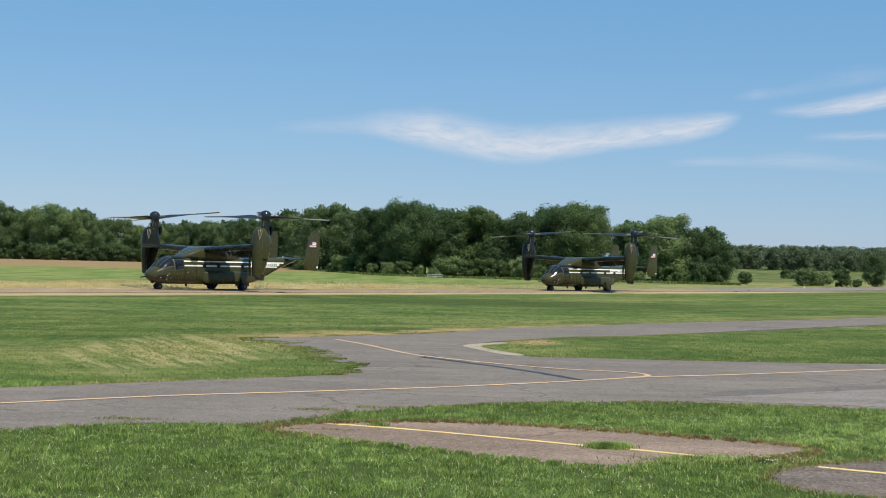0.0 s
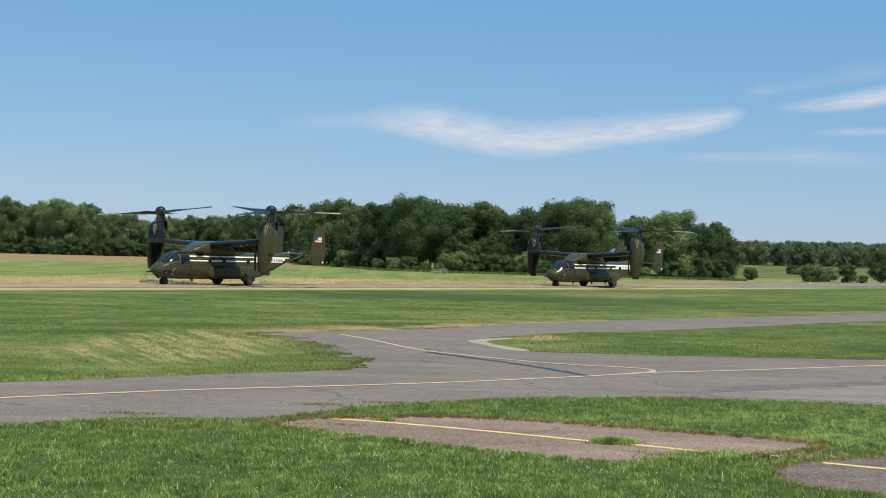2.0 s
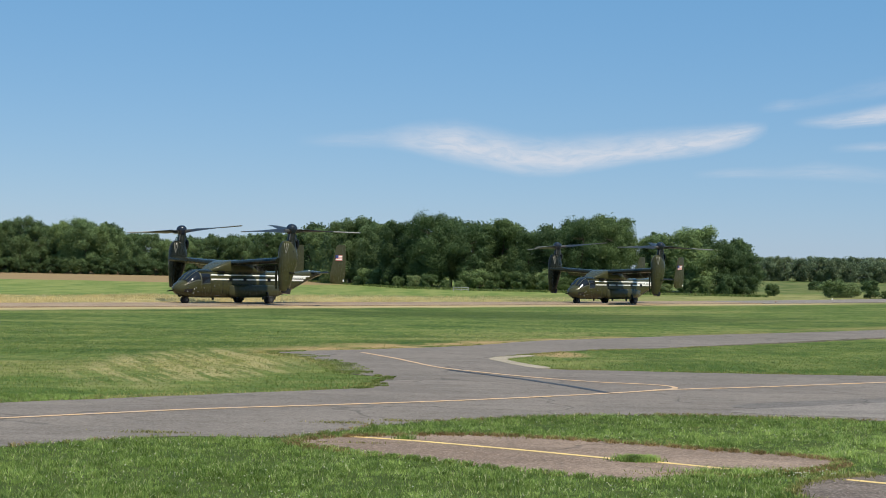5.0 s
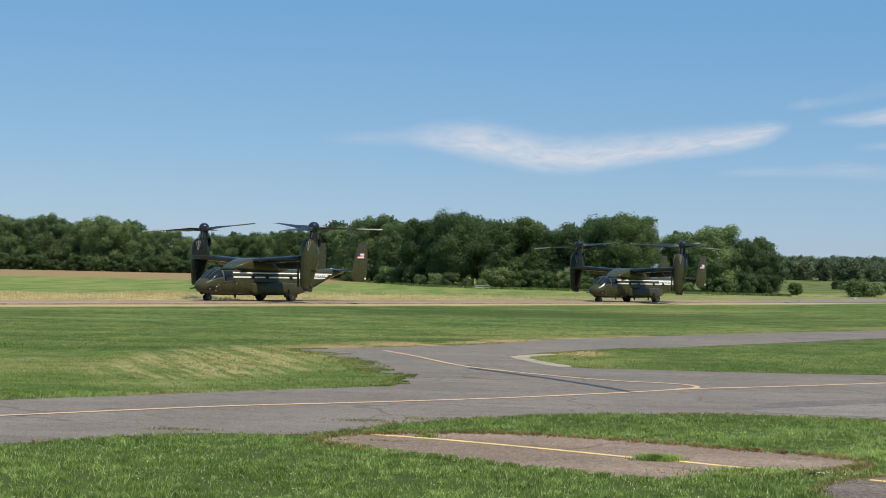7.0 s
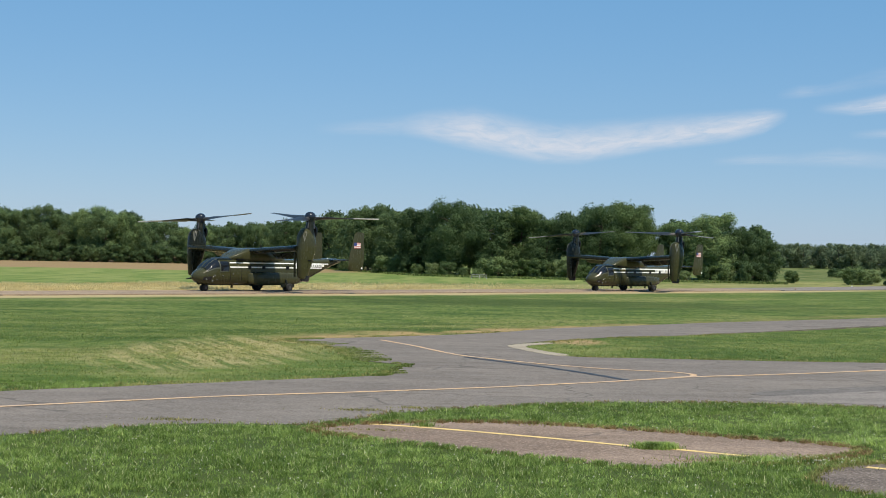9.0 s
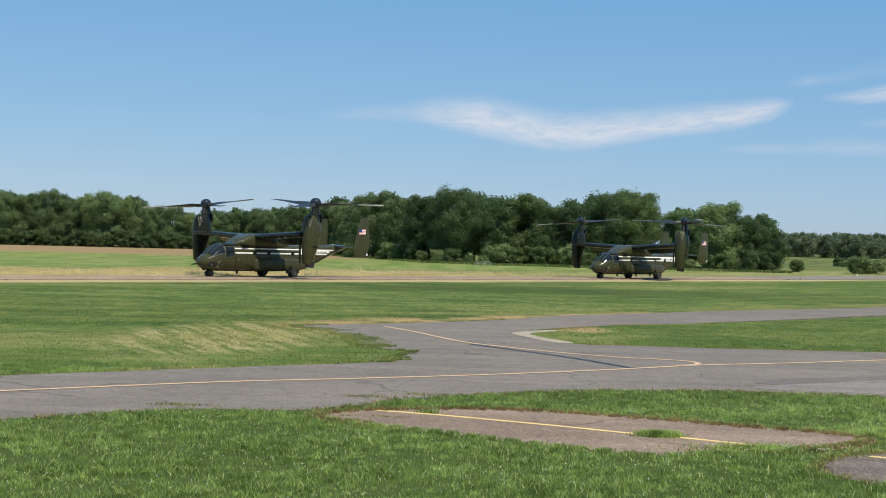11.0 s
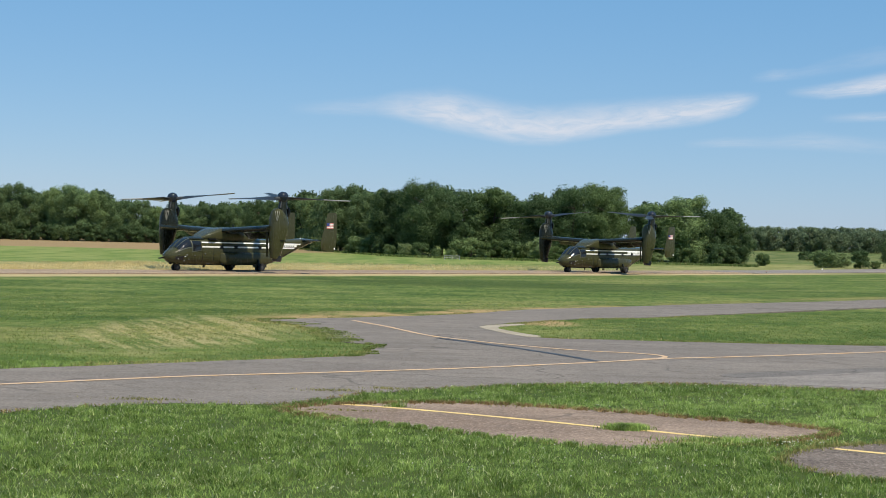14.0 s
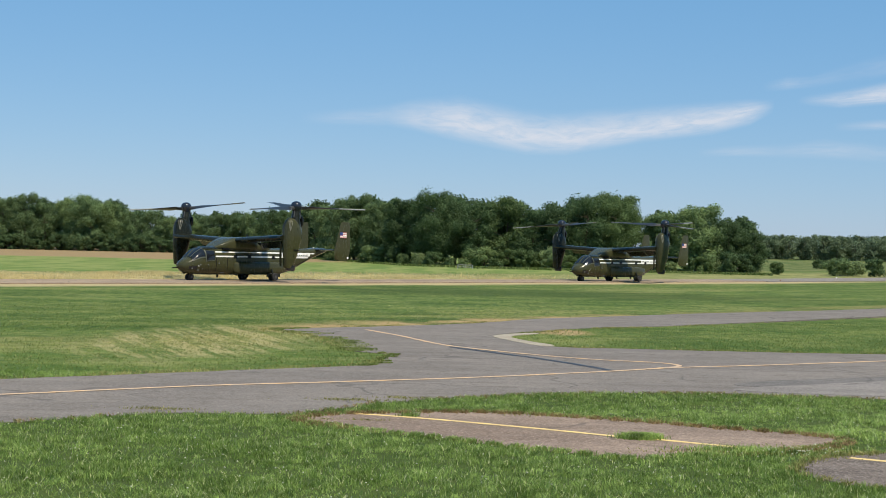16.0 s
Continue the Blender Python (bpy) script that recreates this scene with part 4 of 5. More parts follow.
cloud([(-0.125, 0.093, 0.004, 0.004, 0), (-0.089, 0.094, 0.006, 0.005, 0.25), (-0.062, 0.095, 0.008, 0.006, 0.3), (-0.046, 0.095, 0.011, 0.008, 0.6), (-0.011, 0.092, 0.016, 0.012, 1),
       (0.035, 0.083, 0.016, 0.011, 1), (0.0636, 0.082, 0.016, 0.010, 1), (0.1205, 0.090, 0.014, 0.008, 0.9), (0.1654, 0.097, 0.011, 0.009, 0.95), (0.192, 0.103, 0.008, 0.008, 0.9), (0.209, 0.108, 0.004, 0.004, 0)],
      1.0, 0.92, "long thin white wisp of ice cloud")
cloud([(0.225, 0.112, 0.003, 0.003, 0), (0.255, 0.113, 0.006, 0.005, 0.6), (0.285, 0.117, 0.008, 0.006, 1.0), (0.312, 0.1225, 0.009, 0.006, 1.0), (0.36, 0.131, 0.01, 0.008, 0.5), (0.43, 0.142, 0.01, 0.01, 0)], 4.0, 0.9, "short white wisp of ice cloud")
cloud([(0.155, 0.074, 0.003, 0.003, 0), (0.184, 0.0755, 0.004, 0.003, 0.6), (0.215, 0.076, 0.005, 0.004, 0.3), (0.245, 0.078, 0.007, 0.006, 0.6), (0.29, 0.076, 0.006, 0.006, 0.3), (0.36, 0.074, 0.006, 0.006, 0)], 7.0, 0.5, "faint veil of ice cloud")
cloud([(0.2, 0.121, 0.003, 0.003, 0), (0.217, 0.1235, 0.005, 0.004, 0.7), (0.235, 0.1255, 0.004, 0.004, 0.4), (0.262, 0.132, 0.007, 0.006, 0.25), (0.29, 0.138, 0.008, 0.007, 0.5), (0.33, 0.142, 0.006, 0.006, 0)], 9.0, 0.36, "faint veil of ice cloud")
cloud([(0.25, 0.094, 0.003, 0.003, 0), (0.28, 0.0955, 0.004, 0.003, 0.7), (0.31, 0.097, 0.004, 0.003, 0.7), (0.36, 0.1, 0.004, 0.004, 0)], 12.0, 0.5, "faint veil of ice cloud")


# ---- tiltrotor aircraft ----
# x: half width, belly, back, squareness
SECTIONS = [(0.0, 0.16, 1.08, 1.36, 2.0), (-0.12, 0.4, 0.9, 1.52, 2.1), (-0.35, 0.66, 0.74, 1.7, 2.3), (-0.75, 0.86, 0.6, 1.92, 2.5), (-1.25, 0.99, 0.52, 2.38, 2.5), (-1.7, 1.05, 0.49, 2.68, 2.5),
            (-2.15, 1.09, 0.48, 2.83, 2.6), (-3.2, 1.12, 0.47, 2.86, 3.0), (-4.2, 1.13, 0.47, 2.82, 3.4), (-5.0, 1.14, 0.47, 2.8, 3.6), (-8.0, 1.14, 0.47, 2.8, 3.8), (-10.6, 1.14, 0.5, 2.8, 3.8),
            (-11.6, 1.13, 0.68, 2.82, 3.6), (-13.0, 1.04, 1.2, 2.86, 3.2), (-14.6, 0.86, 1.84, 2.92, 2.8), (-16.0, 0.62, 2.3, 2.96, 2.5), (-16.9, 0.34, 2.52, 2.9, 2.2), (-17.2, 0.1, 2.62, 2.8, 2.0)]


def section(x):
    for a, b in zip(SECTIONS, SECTIONS[1:]):
        if a[0] >= x >= b[0]:
            f = (a[0] - x) / (a[0] - b[0])
            return [p + (q - p) * f for p, q in zip(a, b)][1:]
    return list(SECTIONS[-1][1:])


def skin(x, z):
    """Half width of the fuselage at that station and height."""
    w, lo, hi, n = section(x)
    k = min(0.999, abs((z - (lo + hi) / 2) / ((hi - lo) / 2)))
    return w * (1 - k ** n) ** (1 / n)


def ring_of(x, n=36):
    w, lo, hi, e = section(x)
    out = []
    for i in range(n):
        a = 6.2832 * i / n
        c, s = math.cos(a), math.sin(a)
        out.append((x, w * math.copysign(abs(c) ** (2 / e), c), (lo + hi) / 2 + (hi - lo) / 2 * math.copysign(abs(s) ** (2 / e), s)))
    return out


def patch(bm, side, x0, x1, za, zb, off=0.012, nx=16, nz=4):
    """A thin plate that follows the fuselage's skin; za and zb may be (front, rear) pairs."""
    za = za if isinstance(za, tuple) else (za, za)
    zb = zb if isinstance(zb, tuple) else (zb, zb)
    grid = []
    for i in range(nx + 1):
        f = i / nx
        row = []
        for j in range(nz + 1):
            g = j / nz
            z = (za[0] + (za[1] - za[0]) * f) * (1 - g) + (zb[0] + (zb[1] - zb[0]) * f) * g
            x = x0 + (x1 - x0) * f
            row.append(bm.verts.new((x, side * (skin(x, z) + off), z)))
        grid.append(row)
    for i in range(nx):
        for j in range(nz):
            bm.faces.new((grid[i][j], grid[i + 1][j], grid[i + 1][j + 1], grid[i][j + 1]))
    return bm


def shell(bm, side, x0, x1, lo, hi, off=0.012, nx=12, nz=8):
    """A thin plate on the fuselage between two angles round its section, given as (front, rear) pairs in degrees."""
    grid = []
    for i in range(nx + 1):
        f = i / nx
        x = x0 + (x1 - x0) * f
        w, bottom, top, e = section(x)
        row = []
        for j in range(nz + 1):
            a = radians((lo[0] + (lo[1] - lo[0]) * f) * (1 - j / nz) + (hi[0] + (hi[1] - hi[0]) * f) * j / nz)
            row.append(bm.verts.new((x, side * (w + off) * math.cos(a) ** (2 / e), (bottom + top) / 2 + ((top - bottom) / 2 + off) * math.sin(a) ** (2 / e))))
        grid.append(row)
    for i in range(nx):
        for j in range(nz):
            bm.faces.new((grid[i][j], grid[i + 1][j], grid[i + 1][j + 1], grid[i][j + 1]))
    return bm


def aerofoil(chord, thick, n=9):
    """Points round a wing section, nose at +x."""
    up = []
    for i in range(n + 1):
        t = 0.5 - 0.5 * math.cos(math.pi * i / n)
        y = 5 * thick * (0.2969 * math.sqrt(t) - 0.126 * t - 0.3516 * t * t + 0.2843 * t ** 3 - 0.1036 * t ** 4)
        up.append((0.5 * chord - t * chord, y * chord))
    return up + [(x, -y * 0.8) for x, y in up[-2:0:-1]]


def wheel(parent, x, y, r, width):
    bm = bmesh.new()
    turned(bm, [(r * 0.55, -width / 2), (r * 0.9, -width / 2), (r, -width * 0.3), (r, width * 0.3), (r * 0.9, width / 2), (r * 0.55, width / 2)], 20, "Y", (x, y, r))
    tyre = part("wheel", bm, RUBBER, parent, "black rubber tyre")
    bm = bmesh.new()
    turned(bm, [(0.02, -width * 0.52), (r * 0.3, -width * 0.53), (r * 0.52, -width * 0.44), (r * 0.52, width * 0.44), (r * 0.3, width * 0.53), (0.02, width * 0.52)], 16, "Y", (x, y, r))
    part("rim", bm, STEEL, tyre, "pale metal wheel rim")


HUB_Z = 6.2
TILT = -6.0


def rotor(parent, side):
    """Hub, spinner and three twisted blades; turns about its own z."""
    bm = bmesh.new()
    turned(bm, [(0.2, -0.5), (0.34, -0.2), (0.42, -0.05), (0.42, 0.12), (0.3, 0.2)], 20)
    hub = part("rotor", bm, HUBMAT, parent, "dark three-bladed proprotor turning fast")
    bm = bmesh.new()
    turned(bm, [(0.42, -0.02), (0.47, 0.14), (0.45, 0.32), (0.36, 0.47), (0.22, 0.57), (0.03, 0.61)], 24)
    part("spinner", bm, HUBMAT, hub, "glossy blue-black spinner dome")
    for k in range(3):
        turn = Matrix.Rotation(radians(120 * k), 4, "Z")
        bm = bmesh.new()
        rings = []
        for r, c, th, tw in ((0.45, 0.36, 0.5, 22), (0.9, 0.5, 0.34, 21), (1.3, 0.86, 0.2, 18), (2.2, 0.84, 0.15, 12), (3.6, 0.74, 0.12, 4), (4.9, 0.64, 0.1, -1), (5.65, 0.56, 0.09, -3), (5.8, 0.3, 0.08, -4)):
            q = Matrix.Rotation(radians(tw) * -side, 3, "X")
            ring = []
            for cx, cz in aerofoil(c, th, 6):
                p = q @ Vector((0, -cx * side, cz))
                ring.append(turn @ Vector((r, p.y, p.z + 0.05 + 0.012 * (r - 0.5))))
            rings.append(ring)
        loft(bm, rings)
        blade = part("blade", bm, BLADEMAT, hub)
        bm = bmesh.new()
        rings = []
        for r, c, tw in ((3.6, 0.75, 4), (4.6, 0.66, 0), (5.75, 0.54, -3)):
            q = Matrix.Rotation(radians(tw) * -side, 3, "X")
            ring = []
            for cx, cz in ((0.52, 0), (0.46, 0.05), (0.3, 0.06), (0.3, -0.05), (0.46, -0.045)):
                p = q @ Vector((0, -cx * c * side, cz * 0.9))
                ring.append(turn @ Vector((r, p.y, p.z + 0.05 + 0.012 * (r - 0.5))))
            rings.append(ring)
        loft(bm, rings)
        part("leading_edge", bm, TIP, blade, "pale metal strip along the blade's leading edge")
        bm = bmesh.new()
        tube(bm, turn @ Vector((0.3, 0.0, 0.04)), turn @ Vector((0.95, 0.0, 0.06)), 0.17, 0.13, 10)
        part("blade_cuff", bm, STEEL, blade, "bright metal blade cuff")
    return hub


# height over the wing, centre, half depth, half width
NACELLE = [(-2.55, 0.26, 0.34, 0.3), (-2.4, 0.26, 0.42, 0.36), (-1.6, 0.22, 0.58, 0.46), (-0.8, 0.18, 0.74, 0.55), (0.0, 0.15, 0.85, 0.6), (0.6, 0.17, 0.86, 0.6),
           (1.0, 0.24, 0.76, 0.56), (1.25, 0.31, 0.63, 0.48), (1.45, 0.38, 0.47, 0.37), (1.58, 0.44, 0.3, 0.24), (1.64, 0.48, 0.12, 0.1)]


def nacelle(parent, side):
    """Upright engine nacelle at the wing tip, leaning slightly back."""
    lean = Matrix.Translation((-6.25, side * 7.1, 3.7)) @ Matrix.Rotation(radians(TILT), 4, "Y")
    bm = bmesh.new()
    rings = []
    for z, cx, hx, hy in NACELLE:
        ring = []
        for i in range(28):
            a = 6.2832 * i / 28
            c, s = math.cos(a), math.sin(a)
            ring.append(lean @ Vector((cx + hx * math.copysign(abs(c) ** 0.75, c), hy * math.copysign(abs(s) ** 0.75, s), z)))
        rings.append(ring)
    loft(bm, rings)
    body = part("nacelle", bm, DEEP if side < 0 else GREEN, parent, "dark green upright engine nacelle")
    bm = bmesh.new()
    turned(bm, [(0.5, 0.7), (0.48, 1.2), (0.4, 1.5), (0.36, 1.62), (0.36, 1.95), (0.33, 2.0), (0.33, 2.36), (0.26, 2.44)], 24, at=(-0.05, 0, 0))
    bmesh.ops.transform(bm, matrix=lean, verts=bm.verts)
    mast = part("mast_housing", bm, DEEP, body, "dark round housing under the rotor hub")
    for k in range(3):
        a = 2.1 * k + 0.4
        foot, top = (Vector((-0.05 + r * math.cos(a), r * math.sin(a), z)) for r, z in ((0.4, 1.7), (0.3, 2.4)))
        part("actuator", tube(bmesh.new(), lean @ foot, lean @ top, 0.06, 0.045, 8), STEEL, mast, "metal control actuator")
    bm = bmesh.new()
    turned(bm, [(0.34, -2.75), (0.4, -2.6), (0.44, -2.3), (0.3, -2.3), (0.28, -2.7)], 20)
    bmesh.ops.transform(bm, matrix=lean, verts=bm.verts)
    part("exhaust", bm, HUBMAT, body, "blackened exhaust nozzle")
    bm = bmesh.new()
    loft(bm, [[lean @ Vector((-0.45 - d * 0.42 * math.sin(math.pi * i / 8), 0.36 * d * math.cos(math.pi * i / 8), z)) for i in range(9)]
              for z, d in ((0.9, 0.5), (1.2, 0.95), (1.6, 1.0), (1.85, 0.8), (1.95, 0.4))])
    part("scoop", bm, PORT, body, "dark curved air scoop behind the rotor mast")
    hs, cs, xs, ys = zip(*NACELLE)
    for base in (-44, 44):
        for spread in (-22, 0, 22):
            bm = bmesh.new()
            pts = []
            for k in range(7):
                z = 1.36 - 0.14 * k
                a = radians(base + spread * (1 - k / 6))
                cx, hx, hy = (float(np.interp(z, hs, q)) for q in (cs, xs, ys))
                pts.append(lean @ Vector((cx + (hx + 0.015) * math.copysign(abs(math.cos(a)) ** 0.75, math.cos(a)), (hy + 0.015) * math.copysign(abs(math.sin(a)) ** 0.75, math.sin(a)), z)))
            for a, b in zip(pts, pts[1:]):
                tube(bm, a, b, 0.022, 0.022, 6)
            part("chevron", bm, FADED, body, "pale painted chevron")
    for dy in (-1, 1):
        part("panel_seam", tube(bmesh.new(), lean @ Vector((0.15, dy * 0.597, 0.85)), lean @ Vector((0.22, dy * 0.47, -1.6)), 0.015, 0.015, 5), PORT, body)
    part("nacelle_light", turned(bmesh.new(), [(0.06, 0), (0.08, 0.05), (0.02, 0.1)], 8, "Z", lean @ Vector((-0.72, side * 0.1, -0.4))), WHITE, body, "small white light behind the nacelle")
    part("strake", loft(bmesh.new(), [[lean @ Vector((x + 0.25 * cx, side * -0.42 + 0.4 * cz, z)) for cx, cz in aerofoil(1.0, 0.3, 4)] for z, x in ((-2.45, 0.72), (-1.6, 0.86), (-0.4, 0.95))]), DEEP, body)
    bm = bmesh.new()
    box(bm, (-0.3, side * 0.53, -1.05), (0.35, side * 0.58, -0.97), 0.01)
    bmesh.ops.transform(bm, matrix=lean, verts=bm.verts)
    part("vent", bm, PORT, body, "dark louvre in the nacelle's side")
    return lean


def fin(parent, side):
    y = side * 2.72
    bm = bmesh.new()
    rings = []
    for z, lead, chord in ((1.82, -15.95, 1.3), (1.95, -15.6, 1.75), (2.7, -15.55, 2.0), (4.0, -15.95, 1.6), (5.15, -16.3, 1.22), (5.35, -16.5, 0.95)):
        rings.append([(lead - chord / 2 + cx, y + cz, z) for cx, cz in aerofoil(chord, 0.1, 7)])
    loft(bm, rings)
    f = part("tail_fin", bm, GREEN, parent, "olive green tail fin with a small flag")
    bm = bmesh.new()
    box(bm, (-17.02, y - 0.03, 1.9), (-16.72, y + 0.03, 5.0), 0.01)
    part("rudder_hinge", bm, DEEP, f)
    # small flag on the outer face
    out = y + side * 0.1
    x0, x1, z0, z1 = -17.0, -16.16, 3.9, 4.4
    n = 7
    for k in range(n):
        bm = bmesh.new()
        box(bm, (x0, out - 0.01, z0 + (z1 - z0) * k / n), (x1, out + 0.01, z0 + (z1 - z0) * (k + 1) / n))
        part("flag_stripe", bm, RED if k % 2 == 0 else WHITE, f)
    bm = bmesh.new()
    box(bm, (x1 - 0.34, out - 0.015, z0 + 0.22), (x1 + 0.003, out + 0.015, z1 + 0.003))
    part("flag_canton", bm, BLUE, f)
    bm = bmesh.new()
    box(bm, (-17.3, out - 0.05, 2.0), (-17.12, out + 0.02, 2.18), 0.02)
    part("tail_light", bm, WHITE, f)


def build_aircraft():
    root = tagged(new("tiltrotor_aircraft"), "dark green tiltrotor with white stripes, rotors turning, on the taxiway", "aircraft", "parked tiltrotors")
    xs = sorted({s[0] for s in SECTIONS} | {-k * 0.6 for k in range(1, 28)}, reverse=True)
    body = part("fuselage", loft(bmesh.new(), [ring_of(x) for x in xs]), GREEN, root, "glossy olive green fuselage with an upswept tail")
    for side in (1, -1):
        # cockpit glazing
        part("windshield", shell(bmesh.new(), side, -0.84, -1.96, (66, 66), (86, 87), 0.014), GLASS, body, "dark tinted windshield pane reflecting the sky")
        part("windshield", shell(bmesh.new(), side, -0.86, -1.96, (27, 13), (62, 62), 0.014), GLASS, body, "dark tinted quarter pane of the windshield")
        part("window_post", shell(bmesh.new(), side, -0.8, -2.0, (62, 62), (66, 66), 0.03, 10, 1), FRAME, body, "olive post between the windshield panes")
        part("window_post", shell(bmesh.new(), side, -0.8, -2.0, (21, 8), (27, 13), 0.03, 10, 1), FRAME, body, "paler sill of the windshield")
        part("window_post", shell(bmesh.new(), side, -0.77, -0.85, (20, 20), (88, 88), 0.03, 1, 12), DEEP, body)
        part("side_window", patch(bmesh.new(), side, -2.08, -2.95, (1.66, 1.74), (2.52, 2.52), 0.012, 6, 6), GLASS, body, "dark cockpit side window")
        part("window_post", patch(bmesh.new(), side, -1.98, -2.08, 1.58, 2.56, 0.03, 1, 6), FRAME, body, "paler post between the cockpit windows")
        part("window_post", patch(bmesh.new(), side, -2.08, -2.98, (1.6, 1.68), (1.66, 1.74), 0.022, 6, 1), FRAME, body, "paler sill of the side window")
        for x, z, r in ((-1.5, 1.32, 0.07), (-1.75, 0.98, 0.06), (-1.35, 0.86, 0.08), (-2.3, 1.3, 0.06), (-3.4, 1.45, 0.07), (-0.75, 1.0, 0.07)):
            part("sensor", turned(bmesh.new(), [(r, -0.03), (r, 0.03), (r * 0.6, 0.06), (0.01, 0.07)], 10, "Y", (x, side * (skin(x, z) + 0.0), z)) if side > 0 else
                 turned(bmesh.new(), [(r, 0.03), (r, -0.03), (r * 0.6, -0.06), (0.01, -0.07)], 10, "Y", (x, -skin(x, z), z)), GREYBAR if r > 0.065 else FRAME, body, "small sensor dome on the nose")
        for x in (-4.9, -7.2, -9.9, -12.3):
            part("panel_seam", patch(bmesh.new(), side, x, x - 0.03, 1.75, 2.72, 0.006, 1, 6), PORT, body)
        part("chin_window", patch(bmesh.new(), side, -0.5, -1.2, (0.95, 0.9), (1.2, 1.25), 0.012, 6, 4), GLASS, body)
        # white stripes with the cabin windows between
        part("stripe", patch(bmesh.new(), side, -3.05, -14.9, 2.365, 2.465, 0.014, 40, 2), WHITE, body, "thin white stripe")
        part("stripe", patch(bmesh.new(), side, -3.05, -14.0, 1.985, 2.1, 0.014, 40, 2), WHITE, body, "thin white stripe")
        part("name_band", patch(bmesh.new(), side, -10.6, -14.3, (2.1, 2.16), 2.36, 0.012, 16, 2), WHITE, body, "white band with unreadable lettering")
        for k in range(14):
            x = -10.75 - 0.25 * k
            if k % 7 != 6:
                part("lettering", patch(bmesh.new(), side, x, x - 0.15, 2.18, 2.29, 0.02, 1, 1), GREYBAR, body)
        for x in (-5.0, -6.6, -9.4, -11.2):
            part("cabin_window", patch(bmesh.new(), side, x, x - 0.38, 1.9, 2.2, 0.024, 4, 4), PORT, body, "small dark cabin window")
        part("cabin_door", patch(bmesh.new(), side, -3.6, -4.55, 0.8, 1.9, 0.006, 5, 6), GREEN, body)
        # sponson with the main gear
        bm = bmesh.new()
        rings = []
        for x, r, h in ((-5.0, 0.1, 0.3), (-5.15, 0.3, 0.46), (-5.6, 0.5, 0.54), (-6.4, 0.58, 0.57), (-9.4, 0.6, 0.57), (-10.3, 0.5, 0.5), (-11.1, 0.28, 0.38), (-11.5, 0.06, 0.16)):
            ring = []
            for i in range(20):
                c, q = math.cos(6.2832 * i / 20), math.sin(6.2832 * i / 20)
                ring.append((x, side * (1.0 + r * 1.2 * math.copysign(abs(c) ** 0.38, c)), 0.5 + 0.57 + (0.57 - h) * 0.35 + h * math.copysign(abs(q) ** 0.5, q)))
            rings.append(ring)
        loft(bm, rings)
        part("sponson", bm, GREEN, body, "rounded side sponson holding the main gear")
        gear = part("main_gear", tube(bmesh.new(), (-8.84, side * 1.75, 1.0), (-8.84, side * 1.99, 0.3), 0.1, 0.075), DEEP, root, "short main gear leg with twin wheels")
        for dy in (-0.2, 0.2):
            wheel(gear, -8.84, side * 1.99 + dy, 0.34, 0.24)
        part("gear_door", box(bmesh.new(), (-9.6, side * 2.02 - 0.02, 0.34), (-8.0, side * 2.02 + 0.02, 0.62), 0.01), DEEP, gear)
        # stabiliser half
        bm = bmesh.new()
        loft(bm, [[(-15.9 + cx, side * y, 2.78 + cz) for cx, cz in aerofoil(c, 0.12, 7)] for y, c in ((0.2, 1.6), (2.7, 1.45))])
        part("stabiliser", bm, DEEP, root, "thin horizontal stabiliser")
        fin(root, side)
        # wing half with its flaperons
        bm = bmesh.new()
        loft(bm, [[(-6.35 + sw + cx, side * y, z + cz) for cx, cz in aerofoil(c, 0.23, 10)] for y, z, sw, c in ((0.0, 3.4, 0.0, 2.5), (1.2, 3.42, 0.05, 2.5), (6.4, 3.68, 0.3, 2.4), (6.9, 3.7, 0.3, 2.3))])
        wing = part("wing", bm, DEEP, root, "thick dark green straight wing")
        for a, b in ((1.5, 3.9), (4.0, 6.2)):
            bm = bmesh.new()
            rings = []
            for y in (a, b):
                z, sw = 3.42 + 0.05 * (y - 1.2), 0.05 * y
                rings.append([(-7.75 + sw + cx * math.cos(0.75) + cz * math.sin(0.75), side * y, z - 0.2 - abs(cx - 0.4) * 0.55 + cz) for cx, cz in aerofoil(0.85, 0.14, 6)])
            loft(bm, rings)
            part("flaperon", bm, DEEP, wing)
        nacelle(root, side)
        part("door_seam", patch(bmesh.new(), side, -3.1, -3.15, 0.75, 1.95, 0.012, 1, 6), PORT, body)
        part("door_seam", patch(bmesh.new(), side, -4.3, -4.35, 0.75, 1.95, 0.012, 1, 6), PORT, body)
        part("pitot_probe", tube(bmesh.new(), (-0.9, side * 0.84, 1.35), (-0.55, side * 1.02, 1.36), 0.025, 0.015, 6), STEEL, body)
        part("side_light", turned(bmesh.new(), [(0.05, 0), (0.06, 0.04), (0.02, 0.07)], 8, "Z", (-1.35, side * 0.96, 1.18)), WHITE, body, "small pale light on the nose")
        part("step", box(bmesh.new(), (-3.9, side * 1.16 - 0.03, 0.62), (-3.5, side * 1.16 + 0.03, 0.68), 0.01), STEEL, body)
    # wing fairing on the back: a broad wedge whose lip overhangs the cabin roof
    bm = bmesh.new()
    rings = []
    for x, w, lo, hi in ((-3.2, 0.6, 2.72, 2.8), (-3.5, 0.82, 2.68, 2.97), (-4.1, 1.06, 2.6, 3.26), (-4.7, 1.2, 2.55, 3.52), (-5.2, 1.28, 2.5, 3.68), (-6.6, 1.3, 2.5, 3.73),
                         (-7.5, 1.26, 2.5, 3.6), (-8.4, 1.12, 2.5, 3.32), (-9.4, 0.85, 2.5, 3.0), (-10.2, 0.3, 2.5, 2.84)):
        ring = []
